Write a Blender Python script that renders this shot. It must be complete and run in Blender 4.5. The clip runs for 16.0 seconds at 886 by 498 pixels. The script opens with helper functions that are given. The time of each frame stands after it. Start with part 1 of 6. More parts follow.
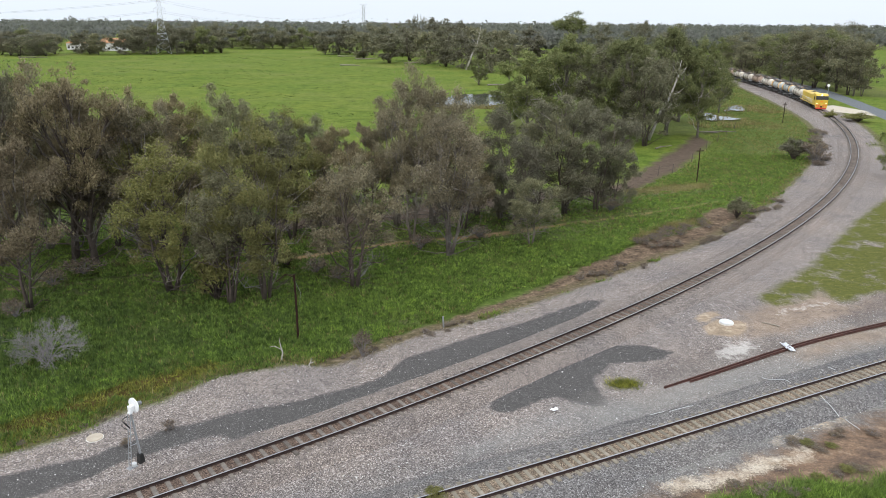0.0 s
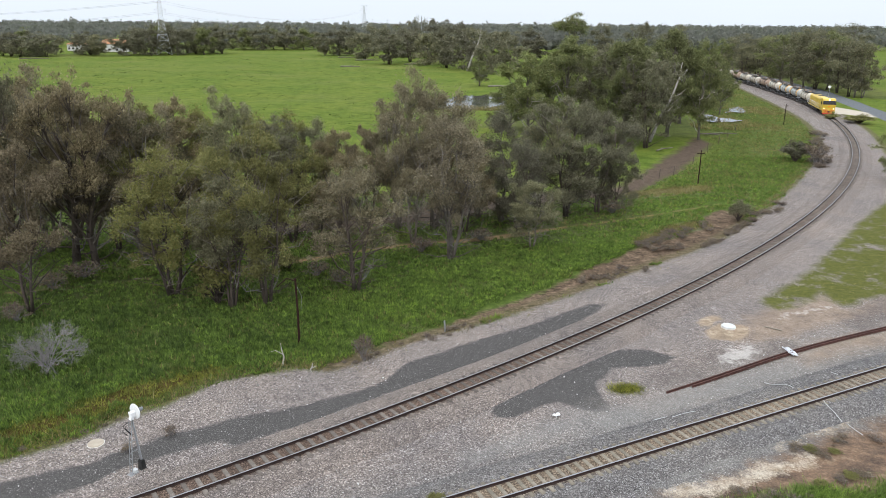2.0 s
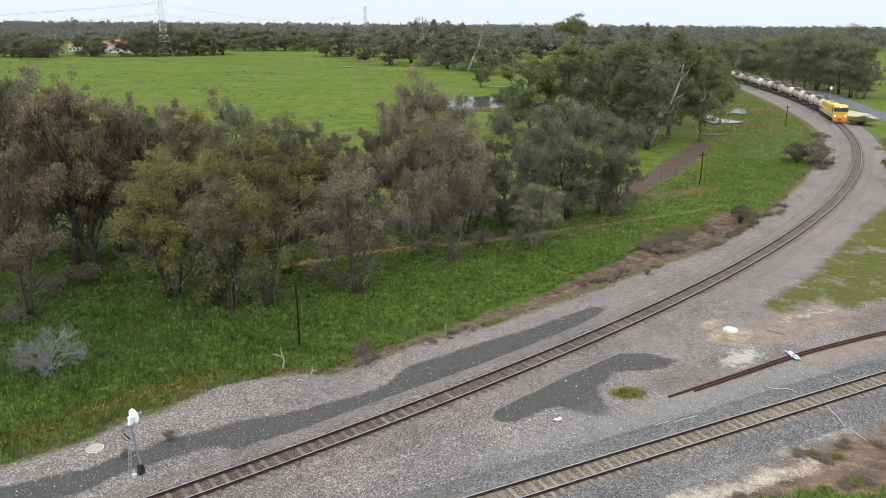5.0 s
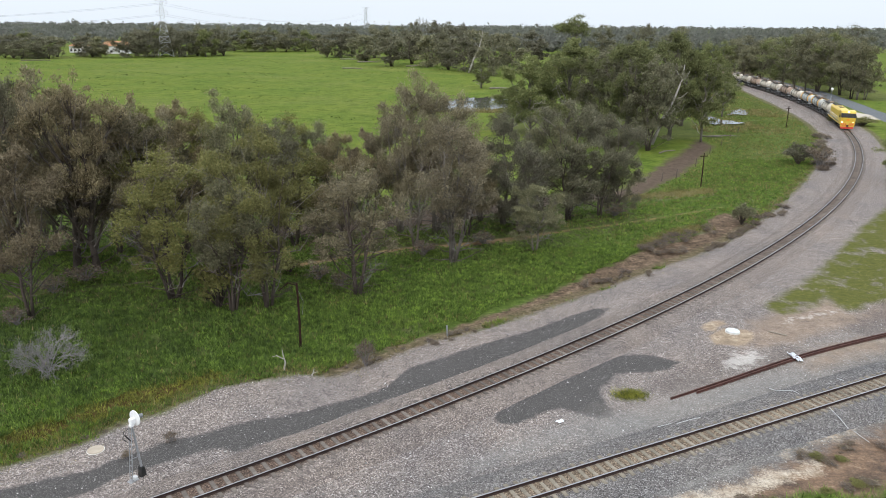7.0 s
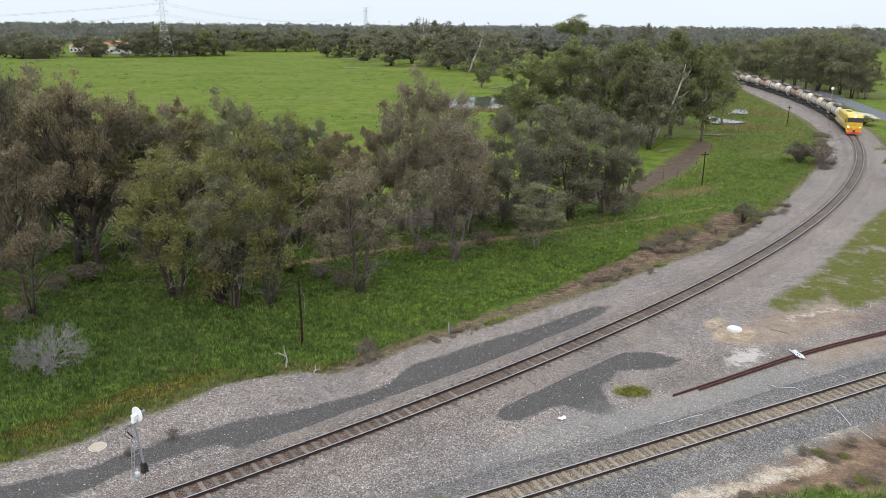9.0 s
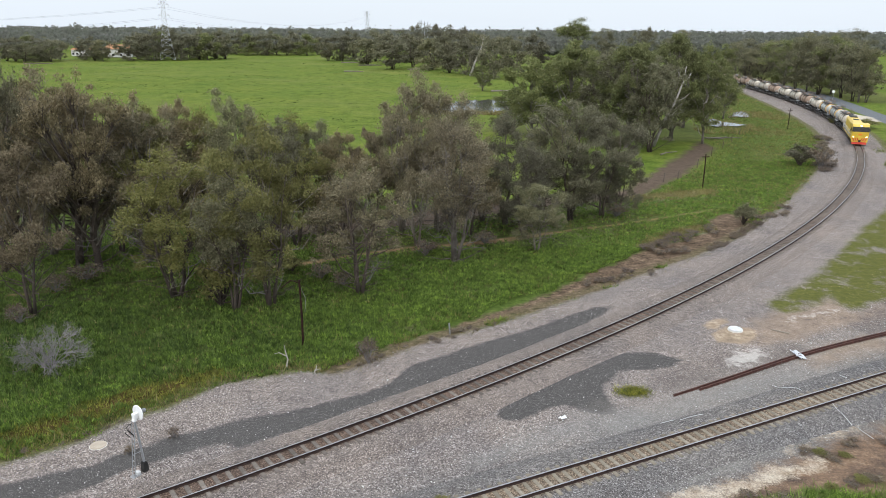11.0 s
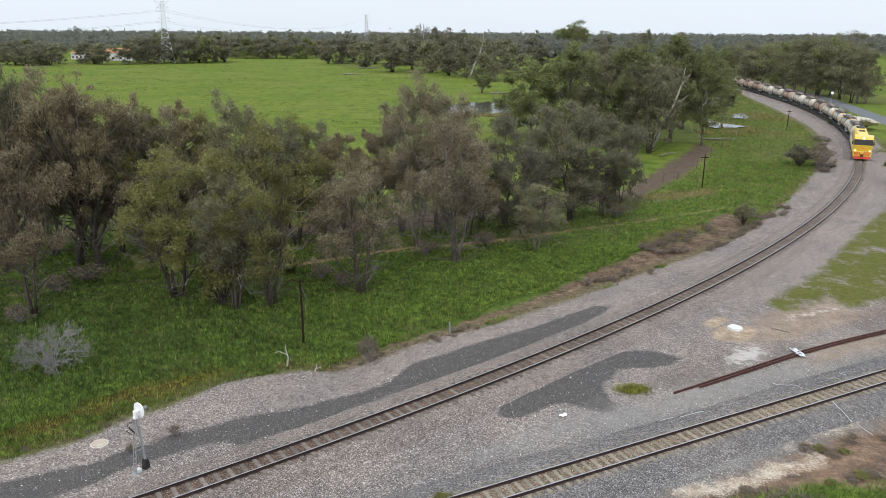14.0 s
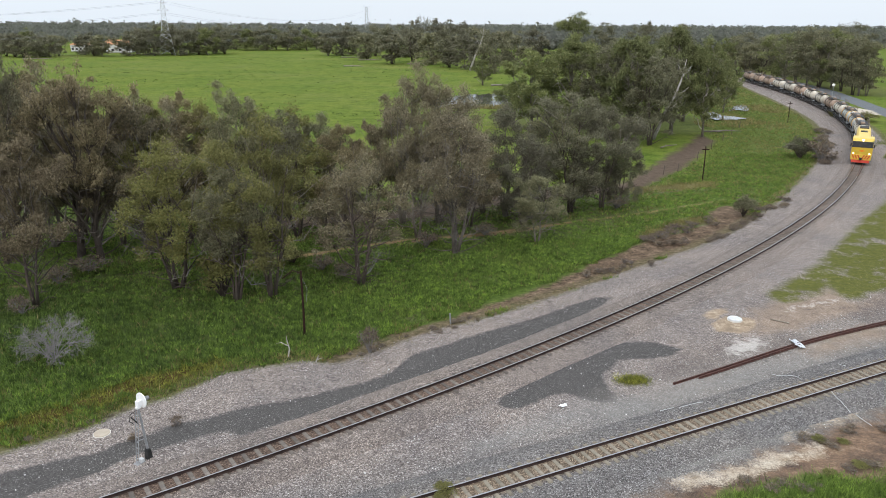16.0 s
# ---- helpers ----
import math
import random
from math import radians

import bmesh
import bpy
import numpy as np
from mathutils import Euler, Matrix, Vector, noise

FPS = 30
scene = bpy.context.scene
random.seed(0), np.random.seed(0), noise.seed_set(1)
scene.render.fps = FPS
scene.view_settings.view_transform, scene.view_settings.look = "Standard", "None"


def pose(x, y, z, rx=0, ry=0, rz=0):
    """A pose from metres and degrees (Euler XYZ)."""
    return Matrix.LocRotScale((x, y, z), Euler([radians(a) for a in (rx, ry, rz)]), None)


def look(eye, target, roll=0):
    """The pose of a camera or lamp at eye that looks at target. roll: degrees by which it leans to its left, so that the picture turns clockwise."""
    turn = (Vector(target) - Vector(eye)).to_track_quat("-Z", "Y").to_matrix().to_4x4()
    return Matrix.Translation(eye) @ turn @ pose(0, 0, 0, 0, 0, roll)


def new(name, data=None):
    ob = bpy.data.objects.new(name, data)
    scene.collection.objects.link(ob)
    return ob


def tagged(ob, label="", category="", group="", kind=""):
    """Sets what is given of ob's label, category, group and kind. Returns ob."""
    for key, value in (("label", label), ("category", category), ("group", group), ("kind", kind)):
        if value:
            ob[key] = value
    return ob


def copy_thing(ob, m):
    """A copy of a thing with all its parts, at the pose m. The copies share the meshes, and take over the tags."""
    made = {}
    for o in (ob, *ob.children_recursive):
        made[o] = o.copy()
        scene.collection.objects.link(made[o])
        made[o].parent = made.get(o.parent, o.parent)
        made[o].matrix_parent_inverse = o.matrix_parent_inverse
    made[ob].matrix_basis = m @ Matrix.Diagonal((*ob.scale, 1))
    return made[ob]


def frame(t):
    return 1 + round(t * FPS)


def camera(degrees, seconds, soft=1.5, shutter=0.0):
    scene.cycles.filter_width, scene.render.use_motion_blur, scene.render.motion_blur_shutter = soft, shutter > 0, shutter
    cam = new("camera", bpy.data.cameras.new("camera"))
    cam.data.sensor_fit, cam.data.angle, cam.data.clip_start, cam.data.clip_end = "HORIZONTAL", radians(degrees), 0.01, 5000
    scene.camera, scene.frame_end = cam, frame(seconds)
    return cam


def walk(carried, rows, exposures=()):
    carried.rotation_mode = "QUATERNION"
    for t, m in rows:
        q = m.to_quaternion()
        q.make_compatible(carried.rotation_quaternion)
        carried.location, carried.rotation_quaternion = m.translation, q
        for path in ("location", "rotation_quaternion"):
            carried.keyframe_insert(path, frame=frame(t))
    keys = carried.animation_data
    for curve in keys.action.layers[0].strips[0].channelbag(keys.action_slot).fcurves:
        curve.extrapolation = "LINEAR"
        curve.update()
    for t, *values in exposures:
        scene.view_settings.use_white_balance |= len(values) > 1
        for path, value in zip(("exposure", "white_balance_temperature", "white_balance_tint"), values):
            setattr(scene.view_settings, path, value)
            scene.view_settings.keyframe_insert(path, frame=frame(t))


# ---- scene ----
cam = camera(63.0, 16.0, soft=0.45)
PATH = [
    (0, (-0.015, 0.034, 21.714), (-0.014, 1.941, 21.112), 0.4),
    (0.5, (-0.008, 0.048, 21.756), (-0.008, 1.956, 21.156), 0.4),
    (1, (-0.031, 0.114, 21.808), (-0.031, 2.022, 21.208), 0.4),
    (1.5, (-0.065, 0.137, 21.898), (-0.065, 2.045, 21.298), 0.4),
    (2, (-0.101, 0.204, 21.918), (-0.101, 2.111, 21.318), 0.4),
    (2.5, (-0.112, 0.235, 21.963), (-0.111, 2.142, 21.362), 0.4),
    (3, (-0.13, 0.292, 22.0), (-0.129, 2.199, 21.4), 0.4),
    (3.5, (-0.097, 0.327, 22.029), (-0.097, 2.235, 21.429), 0.4),
    (4, (-0.069, 0.368, 22.023), (-0.071, 2.276, 21.423), 0.4),
    (6.5, (-0.168, 0.562, 22.008), (-0.171, 2.471, 21.412), 0.4),
    (7, (-0.171, 0.568, 22.006), (-0.175, 2.477, 21.41), 0.4),
    (7.5, (-0.209, 0.591, 21.985), (-0.213, 2.5, 21.388), 0.4),
    (8, (-0.237, 0.6, 21.916), (-0.24, 2.509, 21.32), 0.4),
    (8.5, (-0.266, 0.557, 21.864), (-0.269, 2.466, 21.269), 0.4),
    (9, (-0.297, 0.549, 21.808), (-0.301, 2.458, 21.212), 0.4),
    (11.5, (-0.267, 0.399, 21.533), (-0.274, 2.312, 20.95), 0.4),
    (12, (-0.264, 0.376, 21.492), (-0.27, 2.29, 20.911), 0.4),
    (12.5, (-0.261, 0.36, 21.458), (-0.266, 2.274, 20.878), 0.4),
    (13, (-0.265, 0.35, 21.415), (-0.271, 2.264, 20.835), 0.4),
    (13.5, (-0.275, 0.302, 21.377), (-0.282, 2.216, 20.797), 0.3),
    (14, (-0.303, 0.247, 21.336), (-0.309, 2.161, 20.758), 0.3),
    (14.5, (-0.331, 0.2, 21.289), (-0.338, 2.116, 20.715), 0.3),
    (15, (-0.335, 0.174, 21.269), (-0.343, 2.085, 20.68), 0.3),
    (15.5, (-0.354, 0.167, 21.283), (-0.362, 2.078, 20.692), 0.3),
    (16, (-0.312, 0.123, 21.296), (-0.319, 2.031, 20.698), 0.3),
]
EXPOSURE = [(0, 0.0), (6, -0.03), (10, -0.04), (12, -0.09), (16, -0.09)]
walk(cam, [(t, look(eye, target, roll)) for t, eye, target, roll in PATH], exposures=EXPOSURE)

# ---- world and light: bright overcast ----
world = bpy.data.worlds.new("overcast_sky")
scene.world = world
world.use_nodes = True
wn = world.node_tree.nodes
wl = world.node_tree.links
wn.clear()
w_out = wn.new("ShaderNodeOutputWorld")
w_bg = wn.new("ShaderNodeBackground")
w_sky = wn.new("ShaderNodeTexSky")
w_sky.sky_type = "NISHITA"
w_sky.sun_disc = False
w_sky.sun_elevation, w_sky.sun_rotation = radians(52), radians(200)
w_mul = wn.new("ShaderNodeMix")
w_mul.data_type, w_mul.blend_type = "RGBA", "MULTIPLY"
w_mul.inputs[0].default_value = 1.0
w_mul.inputs[7].default_value = (0.12, 0.12, 0.12, 1)
w_mix = wn.new("ShaderNodeMix")
w_mix.data_type = "RGBA"
w_co = wn.new("ShaderNodeTexCoord")
w_map = wn.new("ShaderNodeMapping")
w_map.inputs["Scale"].default_value = (1.0, 1.0, 5.0)
w_noise = wn.new("ShaderNodeTexNoise")
w_noise.inputs["Scale"].default_value, w_noise.inputs["Detail"].default_value = 2.2, 5
w_ramp = wn.new("ShaderNodeValToRGB")
w_ramp.color_ramp.elements[0].position, w_ramp.color_ramp.elements[0].color = 0.3, (0.88, 0.88, 0.88, 1)
w_ramp.color_ramp.elements[1].position, w_ramp.color_ramp.elements[1].color = 0.7, (0.98, 0.98, 0.98, 1)
w_mix.inputs[7].default_value = (0.85, 0.934, 1.035, 1)
wl.new(w_co.outputs["Generated"], w_map.inputs["Vector"])
wl.new(w_map.outputs[0], w_noise.inputs["Vector"])
wl.new(w_noise.outputs["Fac"], w_ramp.inputs[0])
wl.new(w_sky.outputs[0], w_mul.inputs[6])
wl.new(w_mul.outputs[2], w_mix.inputs[6])
wl.new(w_ramp.outputs[0], w_mix.inputs[0])
w_sep = wn.new("ShaderNodeSeparateXYZ")
wl.new(w_co.outputs["Generated"], w_sep.inputs[0])
w_up = wn.new("ShaderNodeMapRange")
w_up.inputs["From Min"].default_value, w_up.inputs["From Max"].default_value = 0.08, 0.9
w_up.inputs["To Min"].default_value, w_up.inputs["To Max"].default_value = 1.05, 2.5
wl.new(w_sep.outputs["Z"], w_up.inputs["Value"])
wl.new(w_mix.outputs[2], w_bg.inputs["Color"])
wl.new(w_up.outputs[0], w_bg.inputs["Strength"])
wl.new(w_bg.outputs[0], w_out.inputs[0])

sun = new("sun", bpy.data.lights.new("sun", "SUN"))
sun.data.energy, sun.data.angle, sun.data.color = 1.5, radians(30), (1.0, 0.93, 0.875)
sun.matrix_world = look((-40, -60, 110), (0, 60, 0))
scene.view_settings.exposure = 0.0


# ---- materials ----
class Nodes:
    """Short hand for building a node material."""

    def __init__(self, name, rough=0.8, metal=0.0, spec=0.3):
        self.mat = bpy.data.materials.new(name)
        self.mat.use_nodes = True
        self.t = self.mat.node_tree
        self.b = self.t.nodes["Principled BSDF"]
        self.b.inputs["Roughness"].default_value = rough
        self.b.inputs["Metallic"].default_value = metal
        self.b.inputs["Specular IOR Level"].default_value = spec
        self.co = self.t.nodes.new("ShaderNodeTexCoord")

    def put(self, sock, v):
        if isinstance(v, (int, float)):
            sock.default_value = v
        elif isinstance(v, tuple):
            sock.default_value = (*v, 1) if len(v) == 3 else v
        else:
            self.t.links.new(v, sock)

    def noise(self, scale, detail=4, rough=0.6, space="Object", stretch=None):
        n = self.t.nodes.new("ShaderNodeTexNoise")
        v = self.co.outputs[space]
        if stretch:
            m = self.t.nodes.new("ShaderNodeMapping")
            m.inputs["Scale"].default_value = stretch
            self.put(m.inputs[0], v)
            v = m.outputs[0]
        self.put(n.inputs["Vector"], v)
        n.inputs["Scale"].default_value, n.inputs["Detail"].default_value = scale, detail
        n.inputs["Roughness"].default_value = rough
        return n.outputs["Fac"]

    def cells(self, scale):
        n = self.t.nodes.new("ShaderNodeTexVoronoi")
        self.put(n.inputs["Vector"], self.co.outputs["Object"])
        n.inputs["Scale"].default_value = scale
        s = self.t.nodes.new("ShaderNodeSeparateColor")
        self.put(s.inputs[0], n.outputs["Color"])
        return s.outputs[0], n.outputs["Distance"], s.outputs[1]

    def ramp(self, fac, *stops):
        n = self.t.nodes.new("ShaderNodeValToRGB")
        e = n.color_ramp.elements
        while len(e) < len(stops):
            e.new(0.5)
        for k, (pos, col) in zip(e, stops):
            k.position = pos
            k.color = (*col, 1) if isinstance(col, tuple) else (col, col, col, 1)
        self.put(n.inputs[0], fac)
        return n.outputs[0]

    def mix(self, fac, a, b, mode="MIX"):
        n = self.t.nodes.new("ShaderNodeMix")
        n.data_type, n.blend_type = "RGBA", mode
        self.put(n.inputs[0], fac)
        self.put(n.inputs[6], a)
        self.put(n.inputs[7], b)
        return n.outputs[2]

    def calc(self, op, a, b=0.0, clamp=False):
        n = self.t.nodes.new("ShaderNodeMath")
        n.operation, n.use_clamp = op, clamp
        self.put(n.inputs[0], a)
        self.put(n.inputs[1], b)
        return n.outputs[0]

    def attr(self, name):
        n = self.t.nodes.new("ShaderNodeAttribute")
        n.attribute_name = name
        return n.outputs["Fac"]

    def island(self):
        return self.t.nodes.new("ShaderNodeNewGeometry").outputs["Random Per Island"]

    def each(self):
        return self.t.nodes.new("ShaderNodeObjectInfo").outputs["Random"]

    def mask(self, name, soft, amp, scale):
        """One inside the signed outline `name`, zero outside, with a ragged edge."""
        n = self.calc("MULTIPLY", self.calc("SUBTRACT", self.noise(scale, 6, 0.65), 0.5), amp)
        g = self.calc("MULTIPLY", self.calc("SUBTRACT", self.noise(9.0, 3, 0.7), 0.5), 0.9 * min(1.0, amp))
        v = self.calc("ADD", self.calc("ADD", self.attr(name), n), g)
        return self.calc("ADD", self.calc("DIVIDE", v, 2 * soft), 0.5, True)

    def bump(self, height, dist, strength=0.6):
        n = self.t.nodes.new("ShaderNodeBump")
        n.inputs["Distance"].default_value, n.inputs["Strength"].default_value = dist, strength
        self.put(n.inputs["Height"], height)
        self.put(self.b.inputs["Normal"], n.outputs[0])

    def colour(self, c):
        self.put(self.b.inputs["Base Color"], c)
        return self.mat


def worn(name, a, b, rough=0.7, metal=0.0, scale=3.0, grain=30.0, spec=0.3, each=0.0):
    """A surface that varies between the colours a and b in patches and in grain."""
    n = Nodes(name, rough, metal, spec)
    f = n.calc("ADD", n.calc("MULTIPLY", n.noise(scale), 0.65), n.calc("MULTIPLY", n.noise(grain), 0.35))
    c = n.ramp(f, (0.32, a), (0.68, b))
    if each:
        c = n.mix(1.0, c, n.ramp(n.each(), (0.0, 1 - each), (1.0, 1 + each)), "MULTIPLY")
    n.bump(n.noise(grain), 0.01, 0.3)
    return n.colour(c)


def leaf_material(name, dark, mid, light, trans=0.34):
    n = Nodes(name, 0.7, 0, 0.15)
    c = n.ramp(n.island(), (0.0, dark), (0.5, mid), (1.0, light))
    big = n.noise(0.35, 3)
    c = n.mix(1.0, c, n.ramp(big, (0.3, (0.72, 0.7, 0.66)), (0.7, (1.25, 1.25, 1.15))), "MULTIPLY")
    c = n.mix(1.0, c, n.ramp(n.each(), (0.0, (1.04, 0.97, 1.0)), (1.0, (1.36, 1.31, 1.18))), "MULTIPLY")
    n.colour(c)
    tr = n.t.nodes.new("ShaderNodeBsdfTranslucent")
    n.put(tr.inputs[0], c)
    ms = n.t.nodes.new("ShaderNodeMixShader")
    ms.inputs[0].default_value = trans
    n.put(ms.inputs[1], n.b.outputs[0])
    n.put(ms.inputs[2], tr.outputs[0])
    n.put(n.t.nodes["Material Output"].inputs[0], ms.outputs[0])
    return n.mat


def grass_material(name, dark, mid, light):
    n = Nodes(name, 0.6, 0, 0.25)
    c = n.ramp(n.island(), (0.0, dark), (0.5, mid), (1.0, light))
    c = n.mix(1.0, c, n.ramp(n.noise(0.5, 4), (0.3, (0.7, 0.71, 0.74)), (0.7, (1.36, 1.33, 1.22))), "MULTIPLY")
    c = n.mix(1.0, c, n.ramp(n.noise(2.3, 3, 0.6), (0.34, (0.5, 0.52, 0.55)), (0.5, (0.95, 0.95, 0.95)), (0.66, (1.4, 1.36, 1.2))), "MULTIPLY")
    c = n.mix(n.ramp(n.noise(0.09, 6, 0.7), (0.54, 0.0), (0.7, 0.3)), c, (0.19, 0.185, 0.055))
    n.colour(c)
    tr = n.t.nodes.new("ShaderNodeBsdfTranslucent")
    n.put(tr.inputs[0], c)
    ms = n.t.nodes.new("ShaderNodeMixShader")
    ms.inputs[0].default_value = 0.4
    n.put(ms.inputs[1], n.b.outputs[0])
    n.put(ms.inputs[2], tr.outputs[0])
    n.put(n.t.nodes["Material Output"].inputs[0], ms.outputs[0])
    return n.mat


def gravel_nodes(n):
    """Colours and height of loose ballast stones."""
    c1, d1, r1 = n.cells(20.0)
    c2, d2, r2 = n.cells(45.0)
    pale = n.ramp(c1, (0.0, (0.032, 0.029, 0.027)), (0.4, (0.149, 0.132, 0.121)), (0.8, (0.258, 0.234, 0.216)), (1.0, (0.55, 0.525, 0.49)))
    fine = n.ramp(c2, (0.0, (0.075, 0.07, 0.065)), (0.7, (0.195, 0.182, 0.17)), (1.0, (0.38, 0.36, 0.34)))
    c = n.mix(0.28, pale, fine)
    c = n.mix(1.0, c, n.ramp(n.noise(0.16, 5), (0.3, (0.84, 0.8, 0.81)), (0.7, (1.2, 1.09, 1.02))), "MULTIPLY")
    c = n.mix(1.0, c, n.ramp(n.noise(1.3, 5), (0.3, 0.84), (0.7, 1.14)), "MULTIPLY")
    h = n.calc("ADD", n.calc("MULTIPLY", d1, -1.0), n.calc("MULTIPLY", d2, -0.4))
    dark = n.ramp(c2, (0.0, (0.045, 0.041, 0.038)), (0.75, (0.091, 0.084, 0.079)), (0.95, (0.122, 0.114, 0.108)), (0.985, (0.30, 0.29, 0.27)))
    return c, dark, h


def stone_material():
    n = Nodes("crushed_stone", 0.9, 0, 0.2)
    c = n.ramp(n.island(), (0.0, (0.15, 0.142, 0.134)), (0.5, (0.25, 0.235, 0.22)), (0.85, (0.38, 0.36, 0.335)), (1.0, (0.62, 0.6, 0.57)))
    return n.colour(n.mix(1.0, c, n.ramp(n.noise(30.0), (0.3, 0.8), (0.7, 1.15)), "MULTIPLY"))


def ground_material():
    n = Nodes("ground_cover", 0.95, 0, 0.03)
    pale, dark, stones = gravel_nodes(n)
    fine, wide = n.noise(2.2, 6, 0.7), n.noise(0.05, 5, 0.6)
    field = n.ramp(fine, (0.25, (0.056, 0.08, 0.014)), (0.52, (0.1, 0.136, 0.024)), (0.8, (0.152, 0.182, 0.045)))
    field = n.mix(1.0, field, n.ramp(wide, (0.3, (0.82, 0.9, 0.85)), (0.7, (1.2, 1.08, 1.1))), "MULTIPLY")
    clumpy = n.noise(0.28, 7, 0.75)
    field = n.mix(1.0, field, n.ramp(clumpy, (0.32, (0.6, 0.66, 0.6)), (0.5, (1.0, 1.0, 1.0)), (0.68, (1.35, 1.22, 1.2))), "MULTIPLY")
    field = n.mix(n.ramp(n.noise(0.018, 7, 0.7), (0.5, 0.0), (0.7, 0.5)), field, (0.17, 0.165, 0.055))
    verge = n.ramp(fine, (0.25, (0.034, 0.054, 0.012)), (0.55, (0.078, 0.112, 0.024)), (0.8, (0.135, 0.16, 0.045)))
    verge = n.mix(n.ramp(n.noise(0.13, 5, 0.65), (0.54, 0.0), (0.7, 0.6)), verge, (0.17, 0.15, 0.08))
    c = n.mix(n.mask("verge", 3.0, 6.0, 0.1), field, verge)
    litter = n.ramp(n.noise(3.0, 6, 0.7), (0.3, (0.045, 0.038, 0.026)), (0.7, (0.13, 0.10, 0.07)))
    c = n.mix(n.calc("MULTIPLY", n.mask("litter", 2.0, 9.0, 0.25), 0.35), c, litter)
    earth = n.ramp(n.noise(1.4, 6, 0.7), (0.25, (0.11, 0.075, 0.05)), (0.6, (0.21, 0.145, 0.10)), (0.85, (0.30, 0.21, 0.15)))
    c = n.mix(n.mask("dirt", 0.8, 3.0, 0.3), c, n.mix(1.0, earth, n.ramp(n.noise(4.0, 6, 0.8), (0.3, (0.3, 0.33, 0.37)), (0.7, (0.72, 0.75, 0.79))), "MULTIPLY"))
    red = n.ramp(n.noise(0.8, 5, 0.7), (0.3, (0.15, 0.11, 0.06)), (0.5, (0.25, 0.165, 0.095)), (0.7, (0.36, 0.22, 0.11)))
    c = n.mix(n.calc("MULTIPLY", n.mask("path", 0.25, 0.9, 0.45), 0.88), c, red)
    c = n.mix(n.calc("MULTIPLY", n.mask("mud", 0.35, 2.2, 0.9), 0.9), c, n.mix(1.0, earth, n.ramp(n.noise(4.0, 6, 0.8), (0.34, (0.2, 0.22, 0.12)), (0.5, (0.42, 0.42, 0.2)), (0.6, (0.6, 0.52, 0.36)), (0.74, (1.4, 1.3, 1.2))), "MULTIPLY"))
    scrub = n.ramp(n.noise(1.0, 6, 0.75), (0.32, (0.05, 0.036, 0.026)), (0.5, (0.135, 0.09, 0.064)), (0.68, (0.235, 0.165, 0.115)))
    scrub = n.mix(1.0, scrub, n.ramp(n.noise(4.0, 6, 0.8), (0.3, 0.5), (0.7, 1.25)), "MULTIPLY")
    c = n.mix(n.calc("MULTIPLY", n.mask("brown", 0.3, 2.2, 0.6), 0.95), c, scrub)
    c = n.mix(n.calc("MULTIPLY", n.mask("dry", 0.6, 2.6, 0.5), 0.7), c, n.ramp(n.noise(2.5, 6, 0.75), (0.3, (0.12, 0.108, 0.07)), (0.7, (0.27, 0.24, 0.175))))
    c = n.mix(n.calc("MULTIPLY", n.mask("edge", 0.4, 1.4, 0.7), 0.75), c, n.ramp(n.noise(2.5, 6, 0.75), (0.34, (0.05, 0.05, 0.022)), (0.52, (0.12, 0.098, 0.055)), (0.7, (0.22, 0.175, 0.125))))
    stone = n.mask("ballast", 0.3, 1.2, 0.8)
    pale = n.mix(n.mask("dark", 0.14, 0.8, 1.4), pale, dark)
    old = n.ramp(n.noise(0.9, 6, 0.7), (0.3, (0.16, 0.14, 0.12)), (0.6, (0.28, 0.25, 0.215)), (0.8, (0.40, 0.36, 0.30)))
    pale = n.mix(n.calc("MULTIPLY", n.mask("yard", 1.2, 3.0, 0.5), 0.35), pale, old)
    pale = n.mix(n.mask("coarse", 1.7, 2.6, 0.5), pale, n.mix(1.0, pale, (0.78, 0.835, 0.87), "MULTIPLY"))
    c = n.mix(stone, c, pale)
    sand = n.ramp(n.noise(0.55, 8, 0.8), (0.25, (0.085, 0.07, 0.06)), (0.42, (0.20, 0.145, 0.105)), (0.56, (0.285, 0.21, 0.15)), (0.66, (0.42, 0.35, 0.275)), (0.8, (0.55, 0.49, 0.42)))
    grit = n.ramp(n.noise(9.0, 6, 0.8), (0.3, 0.6), (0.5, 0.98), (0.7, 1.35))
    sand = n.mix(1.0, n.mix(0.3, sand, pale), grit, "MULTIPLY")
    c = n.mix(n.calc("MULTIPLY", n.mask("soil", 0.7, 2.6, 0.5), 0.95), c, sand)
    c = n.mix(n.calc("MULTIPLY", n.mask("oil", 0.6, 2.4, 0.6), 0.72), c, n.mix(0.5, pale, (0.07, 0.055, 0.052)))
    c = n.mix(n.calc("MULTIPLY", n.mask("pit", 0.14, 0.8, 0.9), 0.9), c, n.mix(1.0, n.ramp(n.noise(1.1, 7, 0.75), (0.32, (0.17, 0.125, 0.088)), (0.5, (0.30, 0.225, 0.155)), (0.68, (0.46, 0.375, 0.27))), grit, "MULTIPLY"))
    c = n.mix(n.calc("MULTIPLY", n.mask("chalk", 0.35, 3.4, 1.5), 0.5), c, (0.58, 0.54, 0.49))
    c = n.mix(n.calc("MULTIPLY", n.mask("fines", 1.2, 2.6, 0.5), 0.55), c, n.ramp(n.noise(12.0, 4, 0.8), (0.3, (0.17, 0.165, 0.155)), (0.7, (0.29, 0.28, 0.265))))
    streaks = n.noise(0.5, 8, 0.75, stretch=(0.8, 1.3, 1))
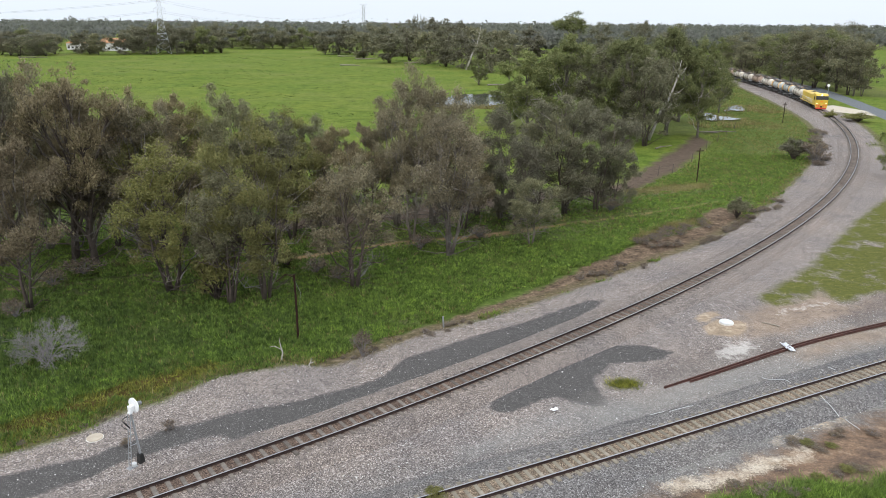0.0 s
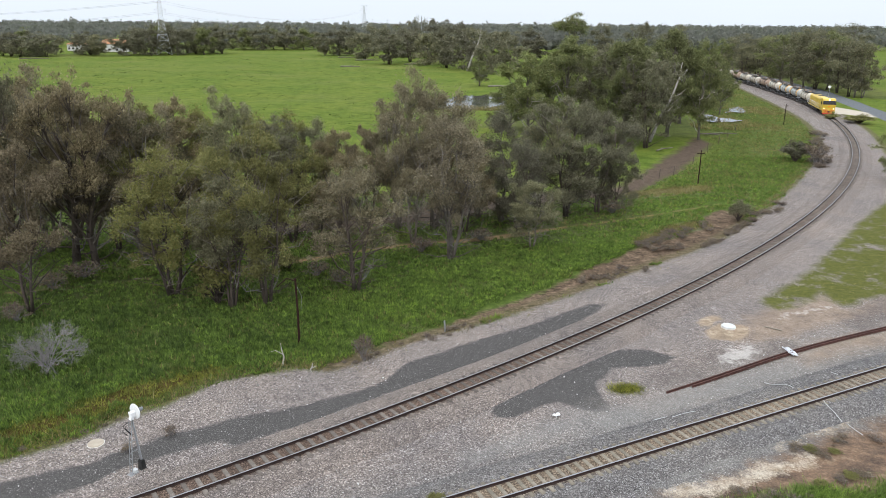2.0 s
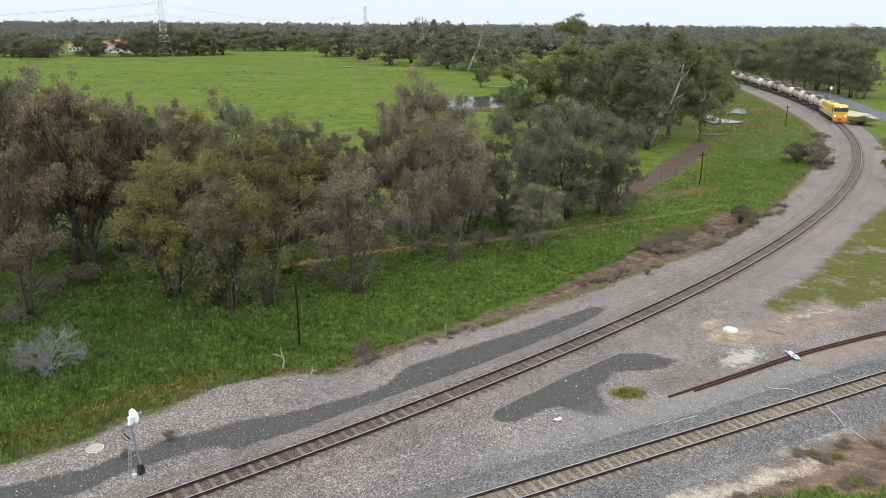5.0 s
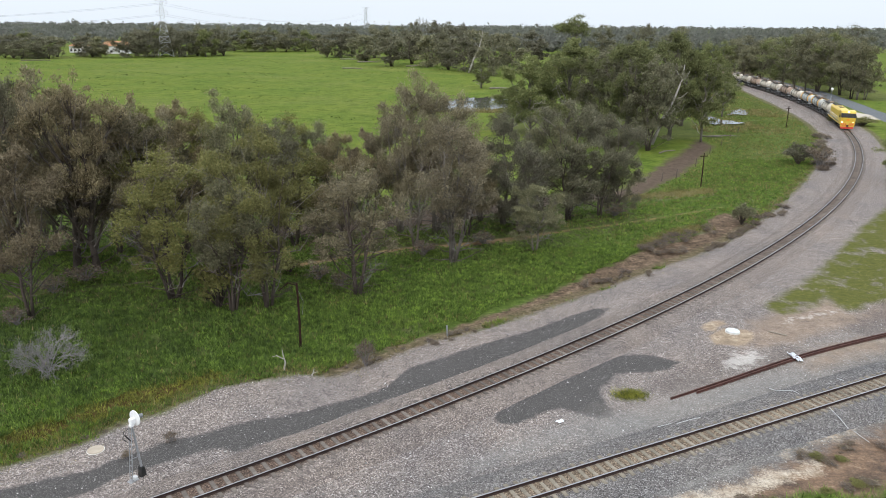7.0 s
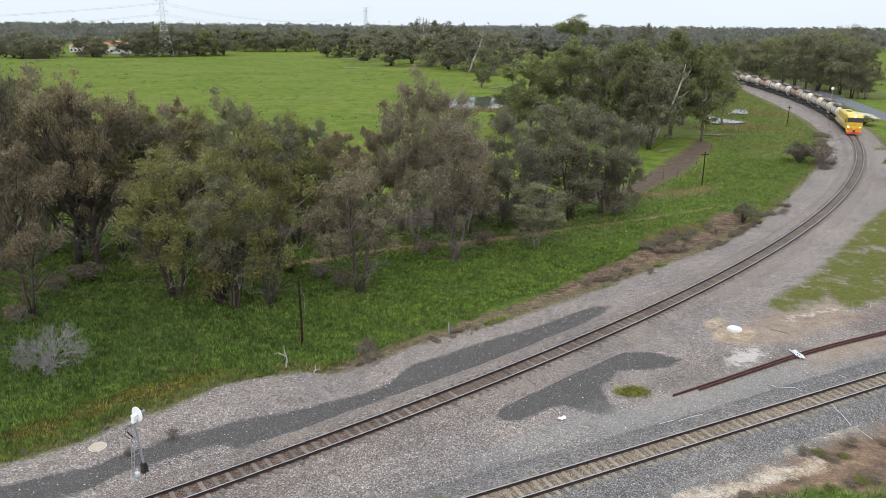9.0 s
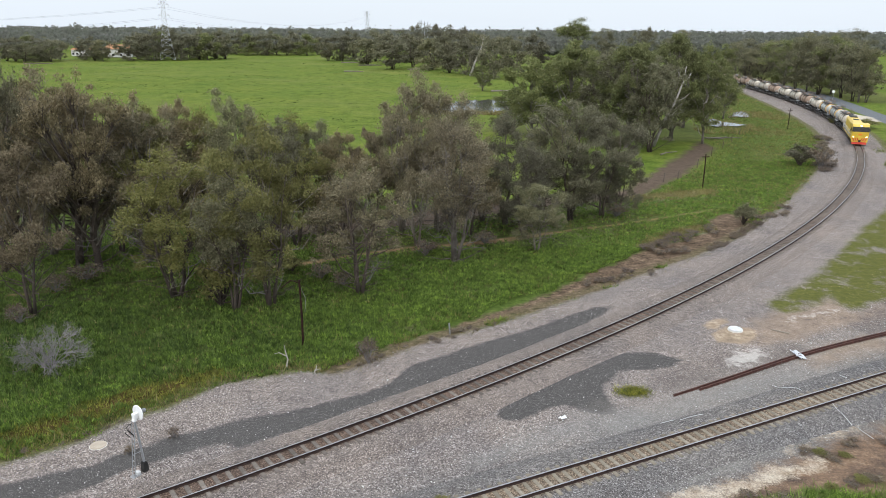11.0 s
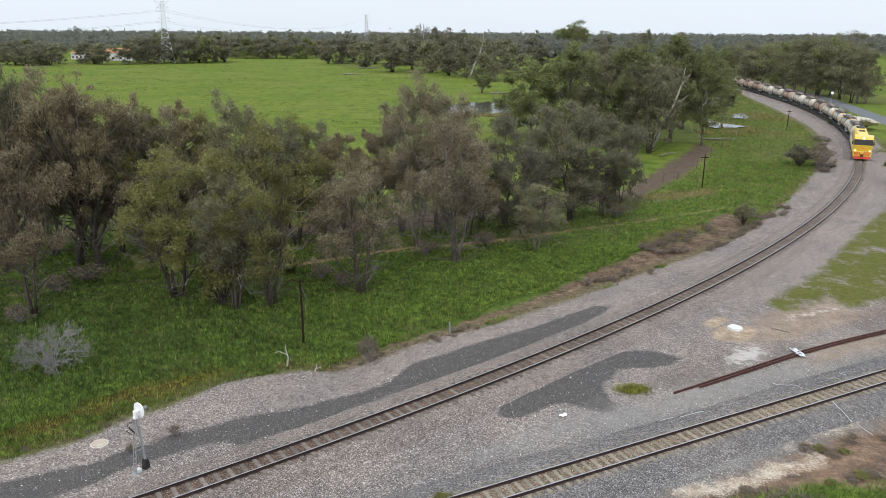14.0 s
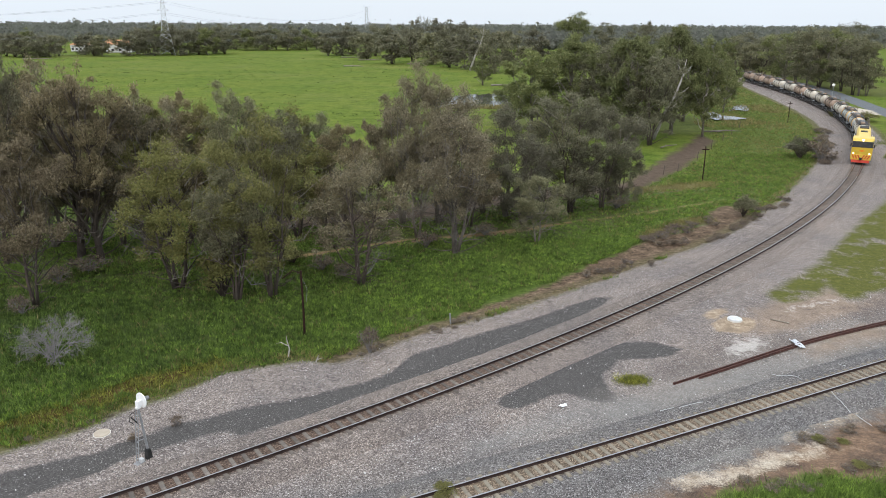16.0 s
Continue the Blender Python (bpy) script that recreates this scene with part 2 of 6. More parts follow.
    wash = n.ramp(streaks, (0.32, (0.045, 0.036, 0.03)), (0.46, (0.115, 0.076, 0.052)), (0.58, (0.21, 0.135, 0.085)), (0.72, (0.40, 0.31, 0.23)))
    c = n.mix(n.calc("MULTIPLY", n.mask("wash", 0.7, 3.0, 0.6), 0.92), c, n.mix(1.0, wash, grit, "MULTIPLY"))
    c = n.mix(n.calc("MULTIPLY", n.mask("streak", 0.22, 2.0, 0.7), 0.9), c, n.mix(1.0, n.ramp(n.noise(0.9, 8, 0.75), (0.35, (0.24, 0.18, 0.125)), (0.6, (0.50, 0.43, 0.34))), grit, "MULTIPLY"))
    gaps = n.ramp(n.noise(0.33, 8, 0.75), (0.34, 0.0), (0.48, 0.95))
    yellow = n.ramp(fine, (0.25, (0.054, 0.06, 0.014)), (0.6, (0.1, 0.103, 0.023)), (0.85, (0.16, 0.148, 0.05)))
    c = n.mix(n.calc("MULTIPLY", n.mask("yellow", 0.45, 1.8, 0.45), gaps), c, yellow)
    c = n.mix(n.mask("green", 0.4, 3.0, 0.7), c, verge)
    road = n.ramp(n.noise(4.0, 5), (0.3, (0.10, 0.105, 0.11)), (0.7, (0.155, 0.16, 0.165)))
    c = n.mix(n.mask("road", 0.12, 0.25, 0.5), c, road)
    c = n.mix(n.mask("access", 0.5, 1.4, 0.5), c, (0.44, 0.385, 0.31))
    c = n.mix(1.0, c, n.ramp(n.noise(5.0, 5, 0.8), (0.3, 0.82), (0.7, 1.16)), "MULTIPLY")
    n.colour(c)
    n.bump(n.calc("ADD", n.calc("MULTIPLY", stones, 0.5), n.calc("MULTIPLY", fine, 0.7)), 0.06, 0.7)
    return n.mat


def bed_material(name, tint, outer):
    n = Nodes(name, 0.9, 0, 0.2)
    pale, dark, stones = gravel_nodes(n)
    rust = n.mix(1.0, pale, tint, "MULTIPLY")
    c = n.mix(n.mask("between", 0.2, 0.5, 1.0), n.mix(1.0, pale, outer, "MULTIPLY"), rust)
    n.bump(stones, 0.06, 0.8)
    return n.colour(c)


M_GROUND = ground_material()
M_BED = bed_material("rust_stained_ballast", (0.6, 0.48, 0.4), (1.0, 0.97, 0.94))
M_BED_TAN = bed_material("sandy_ballast", (0.88, 0.77, 0.6), (0.78, 0.835, 0.87))
M_STEEL = worn("rail_running_steel", (0.25, 0.245, 0.255), (0.38, 0.37, 0.38), 0.3, 0.95, 2, 40)
M_RUST = worn("rusty_rail_web", (0.018, 0.012, 0.011), (0.05, 0.028, 0.022), 0.85, 0.1, 3, 40)
M_RUST_RED = worn("rusty_spare_rail", (0.04, 0.02, 0.016), (0.11, 0.048, 0.036), 0.85, 0.1, 3, 40)
M_SLEEPER = worn("weathered_sleeper", (0.078, 0.064, 0.054), (0.19, 0.163, 0.138), 0.9, 0, 2.5, 25, 0.2, 0.3)
M_SLEEPER_TAN = worn("tan_timber_sleeper", (0.125, 0.106, 0.08), (0.265, 0.23, 0.178), 0.9, 0, 2.5, 25, 0.2, 0.2)
M_BARK = worn("grey_brown_bark", (0.042, 0.032, 0.026), (0.125, 0.1, 0.084), 0.9, 0, 0.8, 14, 0.2, 0.3)
M_BARK_PALE = worn("pale_gum_bark", (0.085, 0.07, 0.058), (0.25, 0.22, 0.19), 0.85, 0, 0.8, 8, 0.2, 0.2)
M_GUM = worn("bleached_gum_wood", (0.24, 0.21, 0.185), (0.45, 0.42, 0.38), 0.85, 0, 0.8, 8)
M_TWIG = worn("dry_grey_twig", (0.12, 0.108, 0.104), (0.25, 0.23, 0.22), 0.9, 0, 2, 20)
LEAVES = [
    leaf_material("olive_brown_leaves", (0.098, 0.085, 0.055), (0.170, 0.147, 0.098), (0.25, 0.22, 0.15)),
    leaf_material("lime_olive_leaves", (0.098, 0.102, 0.04), (0.15, 0.154, 0.062), (0.205, 0.205, 0.088)),
    leaf_material("grey_olive_leaves", (0.088, 0.091, 0.06), (0.152, 0.152, 0.102), (0.222, 0.222, 0.15)),
    leaf_material("brown_grey_leaves", (0.108, 0.097, 0.069), (0.178, 0.162, 0.116), (0.255, 0.236, 0.17)),
    leaf_material("dark_grey_green_leaves", (0.084, 0.084, 0.06), (0.138, 0.138, 0.1), (0.19, 0.19, 0.142)),
    leaf_material("green_gum_leaves", (0.078, 0.092, 0.042), (0.138, 0.158, 0.072), (0.205, 0.225, 0.11)),
]
# Far leaves: grey-green, paled and greyed in the base colour for distance haze.
M_WOOD_HAZED = leaf_material("hazed_wood_leaves", (0.12, 0.131, 0.12), (0.145, 0.157, 0.143), (0.168, 0.18, 0.163), 0.5)
M_GRASS = grass_material("tall_green_grass", (0.062, 0.106, 0.02), (0.142, 0.22, 0.041), (0.222, 0.308, 0.072))
M_CLUMP = grass_material("yellow_green_grass", (0.09, 0.105, 0.02), (0.19, 0.2, 0.04), (0.29, 0.29, 0.07))
# Darker copy of the verge grass, with tree shade put into its colour.
M_GRASS_SHADED = grass_material("shaded_green_grass", (0.045, 0.078, 0.017), (0.088, 0.138, 0.032), (0.15, 0.21, 0.058))
M_GRASS_BANK = grass_material("yellowish_bank_grass", (0.066, 0.088, 0.022), (0.145, 0.178, 0.042), (0.24, 0.265, 0.085))
M_TUSSOCK = grass_material("dark_field_grass", (0.04, 0.065, 0.014), (0.075, 0.115, 0.024), (0.12, 0.16, 0.04))
M_SHEET = worn("dull_grey_plastic", (0.36, 0.37, 0.39), (0.56, 0.57, 0.59), 0.5, 0, 6, 40)
M_GRASS_DRY = leaf_material("dry_grass", (0.10, 0.095, 0.042), (0.18, 0.165, 0.07), (0.30, 0.265, 0.14), 0.3)
M_SCRUB = leaf_material("brown_scrub", (0.083, 0.066, 0.053), (0.155, 0.128, 0.104), (0.26, 0.22, 0.18))
M_STONE = stone_material()
M_YELLOW = worn("yellow_locomotive_paint", (0.52, 0.345, 0.03), (0.64, 0.44, 0.055), 0.4, 0, 1.5, 20, 0.5)
M_RED = worn("red_paint", (0.45, 0.035, 0.02), (0.58, 0.06, 0.03), 0.5)
M_ORANGE = worn("orange_marking", (0.7, 0.2, 0.02), (0.8, 0.28, 0.03), 0.5)
M_BLACK = worn("sooty_black_steel", (0.012, 0.012, 0.012), (0.045, 0.042, 0.038), 0.75, 0.1)
M_GREY = worn("grey_steel", (0.16, 0.16, 0.16), (0.30, 0.30, 0.30), 0.6, 0.2)
M_GALV = worn("galvanised_steel", (0.22, 0.225, 0.23), (0.38, 0.385, 0.39), 0.5, 0.4)
# Galvanised steel lightened in its colour for the haze before far pylons.
M_PYLON = worn("hazed_galvanised_lattice", (0.4, 0.41, 0.42), (0.56, 0.57, 0.58), 0.55, 0.2)
M_WHITE = worn("white_paint", (0.66, 0.66, 0.65), (0.80, 0.80, 0.79), 0.5)
M_TANK = worn("stained_cream_tank", (0.26, 0.205, 0.15), (0.6, 0.55, 0.46), 0.55, 0, 0.8, 9, 0.4, 0.15)
M_TANK_GREY = worn("grey_white_tank", (0.26, 0.26, 0.24), (0.52, 0.52, 0.49), 0.5, 0, 0.8, 9, 0.4, 0.1)
M_TANK_RUST = worn("rust_stained_tank", (0.13, 0.08, 0.055), (0.42, 0.31, 0.23), 0.65, 0, 0.9, 9, 0.3, 0.15)
M_RAILING = worn("rusty_brown_railing", (0.09, 0.06, 0.045), (0.24, 0.18, 0.14), 0.8, 0.1)
M_BAND = worn("orange_tank_band", (0.55, 0.29, 0.06), (0.68, 0.42, 0.12), 0.5)
M_POLE = worn("rusty_steel_pole", (0.014, 0.008, 0.007), (0.045, 0.021, 0.016), 0.9, 0, 3, 30, 0.1)
M_POLE_WOOD = worn("weathered_timber_pole", (0.06, 0.045, 0.035), (0.15, 0.12, 0.10), 0.9)
M_CONCRETE = worn("pale_concrete", (0.5, 0.47, 0.42), (0.66, 0.63, 0.58), 0.8)
M_BUFF = worn("buff_concrete", (0.30, 0.25, 0.19), (0.42, 0.36, 0.28), 0.85)
M_LID = worn("chalky_white_lid", (0.42, 0.42, 0.41), (0.58, 0.58, 0.57), 0.8)
M_ROOF = worn("terracotta_roof_tiles", (0.36, 0.16, 0.08), (0.5, 0.25, 0.13), 0.8)
M_WALL = worn("cream_rendered_wall", (0.46, 0.45, 0.43), (0.6, 0.59, 0.57), 0.8)


def glass_material():
    n = Nodes("dark_cab_glass", 0.5, 0, 0.03)
    return n.colour((0.012, 0.013, 0.015))


def lamp_material(name, col, power):
    n = Nodes(name, 0.4)
    n.put(n.b.inputs["Emission Color"], col)
    n.b.inputs["Emission Strength"].default_value = power
    return n.colour(col)


def water_material():
    n = Nodes("flood_water", 0.06, 0, 0.6)
    n.bump(n.noise(0.5, 3), 0.01, 0.05)
    return n.colour(n.ramp(n.noise(0.1, 3), (0.3, (0.035, 0.036, 0.03)), (0.7, (0.07, 0.07, 0.06))))


M_GLASS = glass_material()
M_LIGHT = lamp_material("lit_headlight", (1.0, 0.97, 0.88), 5.0)
M_WATER = water_material()


# ---- mesh helpers ----
class Geo:
    """Collects vertices and faces of one mesh."""

    def __init__(self):
        self.v, self.f, self.m = [], [], []

    def add(self, verts, faces, mat=0):
        k = len(self.v)
        self.v += [tuple(p) for p in verts]
        self.f += [tuple(i + k for i in q) for q in faces]
        self.m += [mat] * len(faces)
        return self

    def box(self, x0, x1, y0, y1, z0, z1, c=0.02, mat=0):
        """A box with chamfered edges."""
        c = min(c, (x1 - x0) * 0.4, (y1 - y0) * 0.4, (z1 - z0) * 0.4)
        vs, idx = [], {}
        for sx in (0, 1):
            for sy in (0, 1):
                for sz in (0, 1):
                    X, Y, Z = (x0, x1)[sx], (y0, y1)[sy], (z0, z1)[sz]
                    ex, ey, ez = (1, -1)[sx] * c, (1, -1)[sy] * c, (1, -1)[sz] * c
                    for a, p in enumerate(((X, Y + ey, Z + ez), (X + ex, Y, Z + ez), (X + ex, Y + ey, Z))):
                        idx[sx, sy, sz, a] = len(vs)
                        vs.append(p)
        I = idx
        fs = []
        for s in (0, 1):
            fs.append([I[s, 0, 0, 0], I[s, 1, 0, 0], I[s, 1, 1, 0], I[s, 0, 1, 0]][:: 1 if s else -1])
            fs.append([I[0, s, 0, 1], I[1, s, 0, 1], I[1, s, 1, 1], I[0, s, 1, 1]][:: -1 if s else 1])
            fs.append([I[0, 0, s, 2], I[1, 0, s, 2], I[1, 1, s, 2], I[0, 1, s, 2]][:: 1 if s else -1])
        for a in (0, 1):
            for b in (0, 1):
                fs.append([I[a, b, 0, 0], I[a, b, 1, 0], I[a, b, 1, 1], I[a, b, 0, 1]])
                fs.append([I[a, 0, b, 0], I[a, 1, b, 0], I[a, 1, b, 2], I[a, 0, b, 2]])
                fs.append([I[0, a, b, 1], I[1, a, b, 1], I[1, a, b, 2], I[0, a, b, 2]])
                for d in (0, 1):
                    fs.append([I[a, b, d, 0], I[a, b, d, 1], I[a, b, d, 2]])
        return self.add(vs, fs, mat)

    def tube(self, pts, radii, sides=6, mat=0, cap=True):
        pts = [Vector(p) for p in pts]
        vs, fs = [], []
        for i, p in enumerate(pts):
            d = (pts[min(i + 1, len(pts) - 1)] - pts[max(i - 1, 0)]).normalized()
            a = d.orthogonal().normalized() if abs(d.z) > 0.9 else d.cross(Vector((0, 0, 1))).normalized()
            b = d.cross(a)
            r = radii[i] if isinstance(radii, (list, tuple)) else radii
            for k in range(sides):
                t = 2 * math.pi * k / sides
                vs.append(p + (a * math.cos(t) + b * math.sin(t)) * r)
        for i in range(len(pts) - 1):
            for k in range(sides):
                q = (k + 1) % sides
                fs.append((i * sides + k, i * sides + q, (i + 1) * sides + q, (i + 1) * sides + k))
        if cap:
            fs.append(tuple(range(sides))[::-1])
            fs.append(tuple((len(pts) - 1) * sides + k for k in range(sides)))
        return self.add(vs, fs, mat)

    def prism(self, outline, axis, lo, hi, mat=0):
        """An outline in the plane across the axis, drawn out from lo to hi."""
        def at(u, w, e):
            return (e, u, w) if axis == "x" else (u, e, w) if axis == "y" else (u, w, e)
        n = len(outline)
        vs = [at(u, w, lo) for u, w in outline] + [at(u, w, hi) for u, w in outline]
        fs = [tuple(range(n)), tuple(range(2 * n - 1, n - 1, -1))]
        fs += [(i, (i + 1) % n, n + (i + 1) % n, n + i) for i in range(n)]
        return self.add(vs, fs, mat)

    def mesh(self, name, *mats, smooth=False):
        me = bpy.data.meshes.new(name)
        me.from_pydata(self.v, [], self.f)
        for m in mats:
            me.materials.append(m)
        if len(mats) > 1:
            me.polygons.foreach_set("material_index", self.m)
        if smooth:
            me.polygons.foreach_set("use_smooth", [True] * len(self.f))
        me.update()
        return me


def fix(me):
    bm = bmesh.new()
    bm.from_mesh(me)
    bmesh.ops.recalc_face_normals(bm, faces=bm.faces)
    bm.to_mesh(me)
    bm.free()
    return me


def part(name, geo, material, parent, label="", at=None, smooth=False):
    mats = material if isinstance(material, tuple) else (material,)
    ob = new(name, fix(geo.mesh(name, *mats, smooth=smooth)))
    ob.parent = parent
    if at is not None:
        ob.matrix_basis = at
    return tagged(ob, label)


def array_mesh(name, verts, faces, mat):
    """A mesh from arrays of vertices (n, 3) and faces (m, k)."""
    me = bpy.data.meshes.new(name)
    k = faces.shape[1]
    me.vertices.add(len(verts))
    me.vertices.foreach_set("co", np.ascontiguousarray(verts, dtype=np.float32).ravel())
    me.loops.add(faces.size)
    me.loops.foreach_set("vertex_index", np.ascontiguousarray(faces, dtype=np.int32).ravel())
    me.polygons.add(len(faces))
    me.polygons.foreach_set("loop_start", np.arange(0, faces.size, k, dtype=np.int32))
    me.polygons.foreach_set("loop_total", np.full(len(faces), k, dtype=np.int32))
    me.materials.append(mat)
    me.update(calc_edges=True)
    me.validate()
    return me


# ---- the lines of the railway ----
RAIL_TOP = 0.43


def heading(s):
    u = min(s, 312.0) / 300
    return 0.6151 + 0.9463 * u + (0.5249 * u * u - 0.627 * u ** 3 if u > 0 else 0)


STEP = 0.5
LINE_S = np.arange(-80, 460, STEP)
_head = np.array([heading(s) for s in LINE_S])
_zero = int(round(80 / STEP))
_x = np.concatenate([[0], np.cumsum(np.cos((_head[1:] + _head[:-1]) / 2) * STEP)])
_y = np.concatenate([[0], np.cumsum(np.sin((_head[1:] + _head[:-1]) / 2) * STEP)])
LINE_X, LINE_Y = _x - _x[_zero] - 14.82, _y - _y[_zero] + 28.44


def curve_at(s, off=0.0):
    """Place and heading on the curved main line, off metres to its left."""
    x, y, a = np.interp(s, LINE_S, LINE_X), np.interp(s, LINE_S, LINE_Y), heading(s)
    return x - off * math.sin(a), y + off * math.cos(a), a


B_A = math.atan2(42.8 - 29.5, 29.0 - 1.7)


def siding_at(s, off=0.0):
    return 1.7 + s * math.cos(B_A) - off * math.sin(B_A), 29.5 + s * math.sin(B_A) + off * math.cos(B_A), B_A


# ---- ground: one sheet to the horizon ----
EDGE_N = [(-24.1, 31.7), (-23.0, 32.6), (-21.6, 33.4), (-19.6, 34.8), (-18.7, 36.7), (-16.8, 38.0), (-15.4, 39.7), (-14.5, 41.6), (-11.5, 42.5), (-9.5, 43.5), (-7.1, 42.8), (-5.5, 44.8), (-3.3, 46.3), (-1.4, 48.4), (2.0, 50.3), (7.6, 54.7), (13.7, 59.5), (19.6, 65.1), (28.8, 72.7), (41.9, 89.2), (60.2, 116.5), (73.8, 140.4), (83.0, 163.2), (91.5, 193.0), (107.9, 274.7), (117.6, 309.4)]
DARK_N = [(-23.0, 29.8), (-22.0, 30.8), (-19.8, 31.9), (-18.5, 32.3), (-17.5, 33.2), (-17.1, 33.9), (-15.9, 34.4), (-15.7, 35.1), (-14.0, 35.8), (-12.7, 36.6), (-11.6, 37.3), (-9.7, 38.0), (-8.2, 38.8), (-6.6, 39.8), (-5.0, 40.7), (-3.7, 41.9), (-3.1, 43.2), (-2.7, 44.4), (-0.7, 45.6), (1.3, 47.2), (3.8, 49.1), (5.7, 50.3), (9.2, 53.1), (11.7, 55.1), (13.4, 55.4), (12.3, 53.7), (10.1, 51.3), (8.6, 49.7), (5.4, 46.9), (3.1, 45.0), (1.2, 43.6), (-1.9, 41.3), (-4.9, 39.1), (-7.8, 36.5), (-9.6, 35.5), (-10.7, 34.5), (-11.6, 34.0), (-11.9, 34.6), (-12.7, 34.5), (-14.0, 33.6), (-15.2, 32.9), (-16.4, 32.1), (-17.2, 30.9), (-18.9, 29.7), (-20.8, 28.0)]
DARK_S = [(7.8, 44.5), (9.7, 45.6), (11.8, 46.5), (13.8, 46.8), (15.6, 45.9), (16.0, 45.4), (15.1, 44.6), (13.6, 44.0), (12.3, 44.0), (11.2, 43.7), (10.6, 42.6), (9.6, 41.6), (9.7, 40.2), (9.9, 39.0), (9.9, 38.2), (8.7, 37.9), (7.9, 38.5), (7.0, 39.3), (5.9, 38.8), (4.8, 37.8), (3.6, 37.3), (2.8, 37.7), (3.1, 39.2), (3.9, 40.7), (5.3, 42.2), (6.6, 43.4)]
SOIL = [(21.0, 48.1), (23.0, 50.6), (23.9, 52.8), (26.2, 54.5), (29.3, 55.5), (32.4, 58.1), (32.5, 56.5), (32.7, 54.4), (41.6, 60.0), (38.3, 54.8), (31.3, 52.1), (28.7, 51.2), (25.7, 49.1), (22.7, 48.4)]
SOIL_C = [(24.6, 46.1), (28.3, 48.5), (32.5, 50.0), (39.7, 53.7), (37.6, 50.4), (31.1, 47.6), (27.0, 45.9), (24.4, 44.4)]
PIT_HEAP = [(19.5, 51.9), (21.6, 53.2), (21.7, 52.3), (19.5, 50.4)]
PIT_SAND = [(19.6, 50.3), (19.3, 48.5), (21.1, 48.2), (22.8, 49.5), (23.2, 50.9), (21.5, 51.4)]
SPILL = [(18.9, 45.1), (20.2, 46.7), (22.0, 47.5), (21.5, 46.0), (19.7, 44.7)]
YGRASS = [(26.8, 57.0), (31.5, 61.2), (35.2, 65.2), (41.1, 72.5), (47.0, 79.8), (55.5, 89.7), (70.2, 104.7), (81.4, 112.6), (56.5, 77.2), (43.2, 59.1), (36.9, 57.6), (35.0, 56.9), (32.6, 55.0), (32.3, 56.5), (32.6, 58.5), (29.9, 55.8), (27.0, 54.3), (26.1, 55.4)]
SOIL_SE = [(7.9, 28.4), (11.6, 30.4), (14.9, 31.8), (18.5, 34.0), (21.5, 35.7), (29.1, 38.6), (24.4, 28.8), (12.3, 25.0)]
GRASS_SE = [(11.8, 28.5), (13.3, 29.6), (16.3, 30.4), (18.7, 31.3), (20.1, 30.7), (22.5, 31.6), (26.4, 33.5), (22.1, 26.9), (12.9, 26.4)]
PATH_LINE = [(-42.0, 56.0), (-37.7, 57.2), (-33.8, 58.0), (-28.0, 60.3), (-23.9, 62.7), (-15.7, 65.4), (-11.7, 67.6), (-5.9, 71.2), (2.2, 73.5), (8.4, 75.9), (13.2, 78.9), (18.8, 81.5), (26.4, 85.4), (33.1, 89.1), (35.8, 91.0)]
DIRT = [(-26.5, 71.4), (-26.8, 77.9), (-13.6, 82.5), (-5.7, 83.6), (-1.8, 89.4), (8.7, 94.5), (24.4, 100.3), (33.0, 114.5), (46.8, 139.2), (51.4, 148.2), (51.7, 139.4), (36.4, 110.9), (25.6, 95.7), (8.2, 88.2), (-1.6, 81.1), (-11.6, 77.6)]
ROAD = [(102.6, 150.6), (111.6, 184.5), (119.4, 214.4), (126.3, 240.8), (131.2, 262.2), (133.4, 284.6)]
ACCESS = [(102.9, 200.3), (109.5, 206.3), (111.6, 192.9), (107.6, 181.9), (103.5, 187.5), (99.0, 187.3)]
MUD = [(-25.3, 34.5), (-23.1, 36.0), (-21.2, 38.1), (-19.8, 39.7), (-17.7, 41.3), (-15.3, 42.8)]
BROWN = [(5.4, 53.0), (9.6, 56.2), (12.7, 58.6), (15.5, 60.6), (19.3, 64.6), (23.3, 67.8), (28.2, 72.4), (31.6, 76.0), (34.7, 81.0), (36.6, 86.0), (34.2, 87.6), (31.3, 84.0), (29.0, 78.9), (25.5, 75.6), (21.8, 73.8), (18.9, 70.5), (16.3, 67.1), (14.0, 65.3), (10.8, 61.2), (8.0, 58.0), (4.9, 55.5)]
BROWN_W = [(-7.3, 43.7), (-3.7, 46.9), (0.6, 50.2), (4.6, 54.4)]
DRY = [(20.2, 72.1), (23.2, 74.3), (26.3, 77.4), (30.4, 79.9), (29.6, 82.0), (25.0, 79.0), (20.5, 74.4)]
DRY_N = [(23.9, 93.1), (29.0, 94.6), (37.0, 97.6), (38.0, 101.5), (31.0, 99.5), (24.5, 96.0)]


SAND_WASH = [(11.5, 30.2), (14.2, 31.2), (15.9, 31.9), (17.8, 32.8), (19.7, 33.4)]
SAND_BAND = [(17.8, 34.3), (20.7, 35.8), (23.3, 37.1)]
FINES = [(1.4, 33.2), (3.7, 35.5), (7.2, 37.5), (11.0, 38.2), (14.1, 39.5), (18.4, 41.9), (23.5, 44.2), (24.4, 43.8), (19.2, 40.2), (13.0, 37.1), (8.7, 35.3), (4.4, 33.3)]
UNDER_GUMS = [(8, 160), (30, 148), (55, 150), (62, 170), (52, 195), (20, 195)]
UNDER_ROW = [(118, 345), (127, 262), (128, 240), (140, 225), (165, 290), (160, 370), (130, 410)]
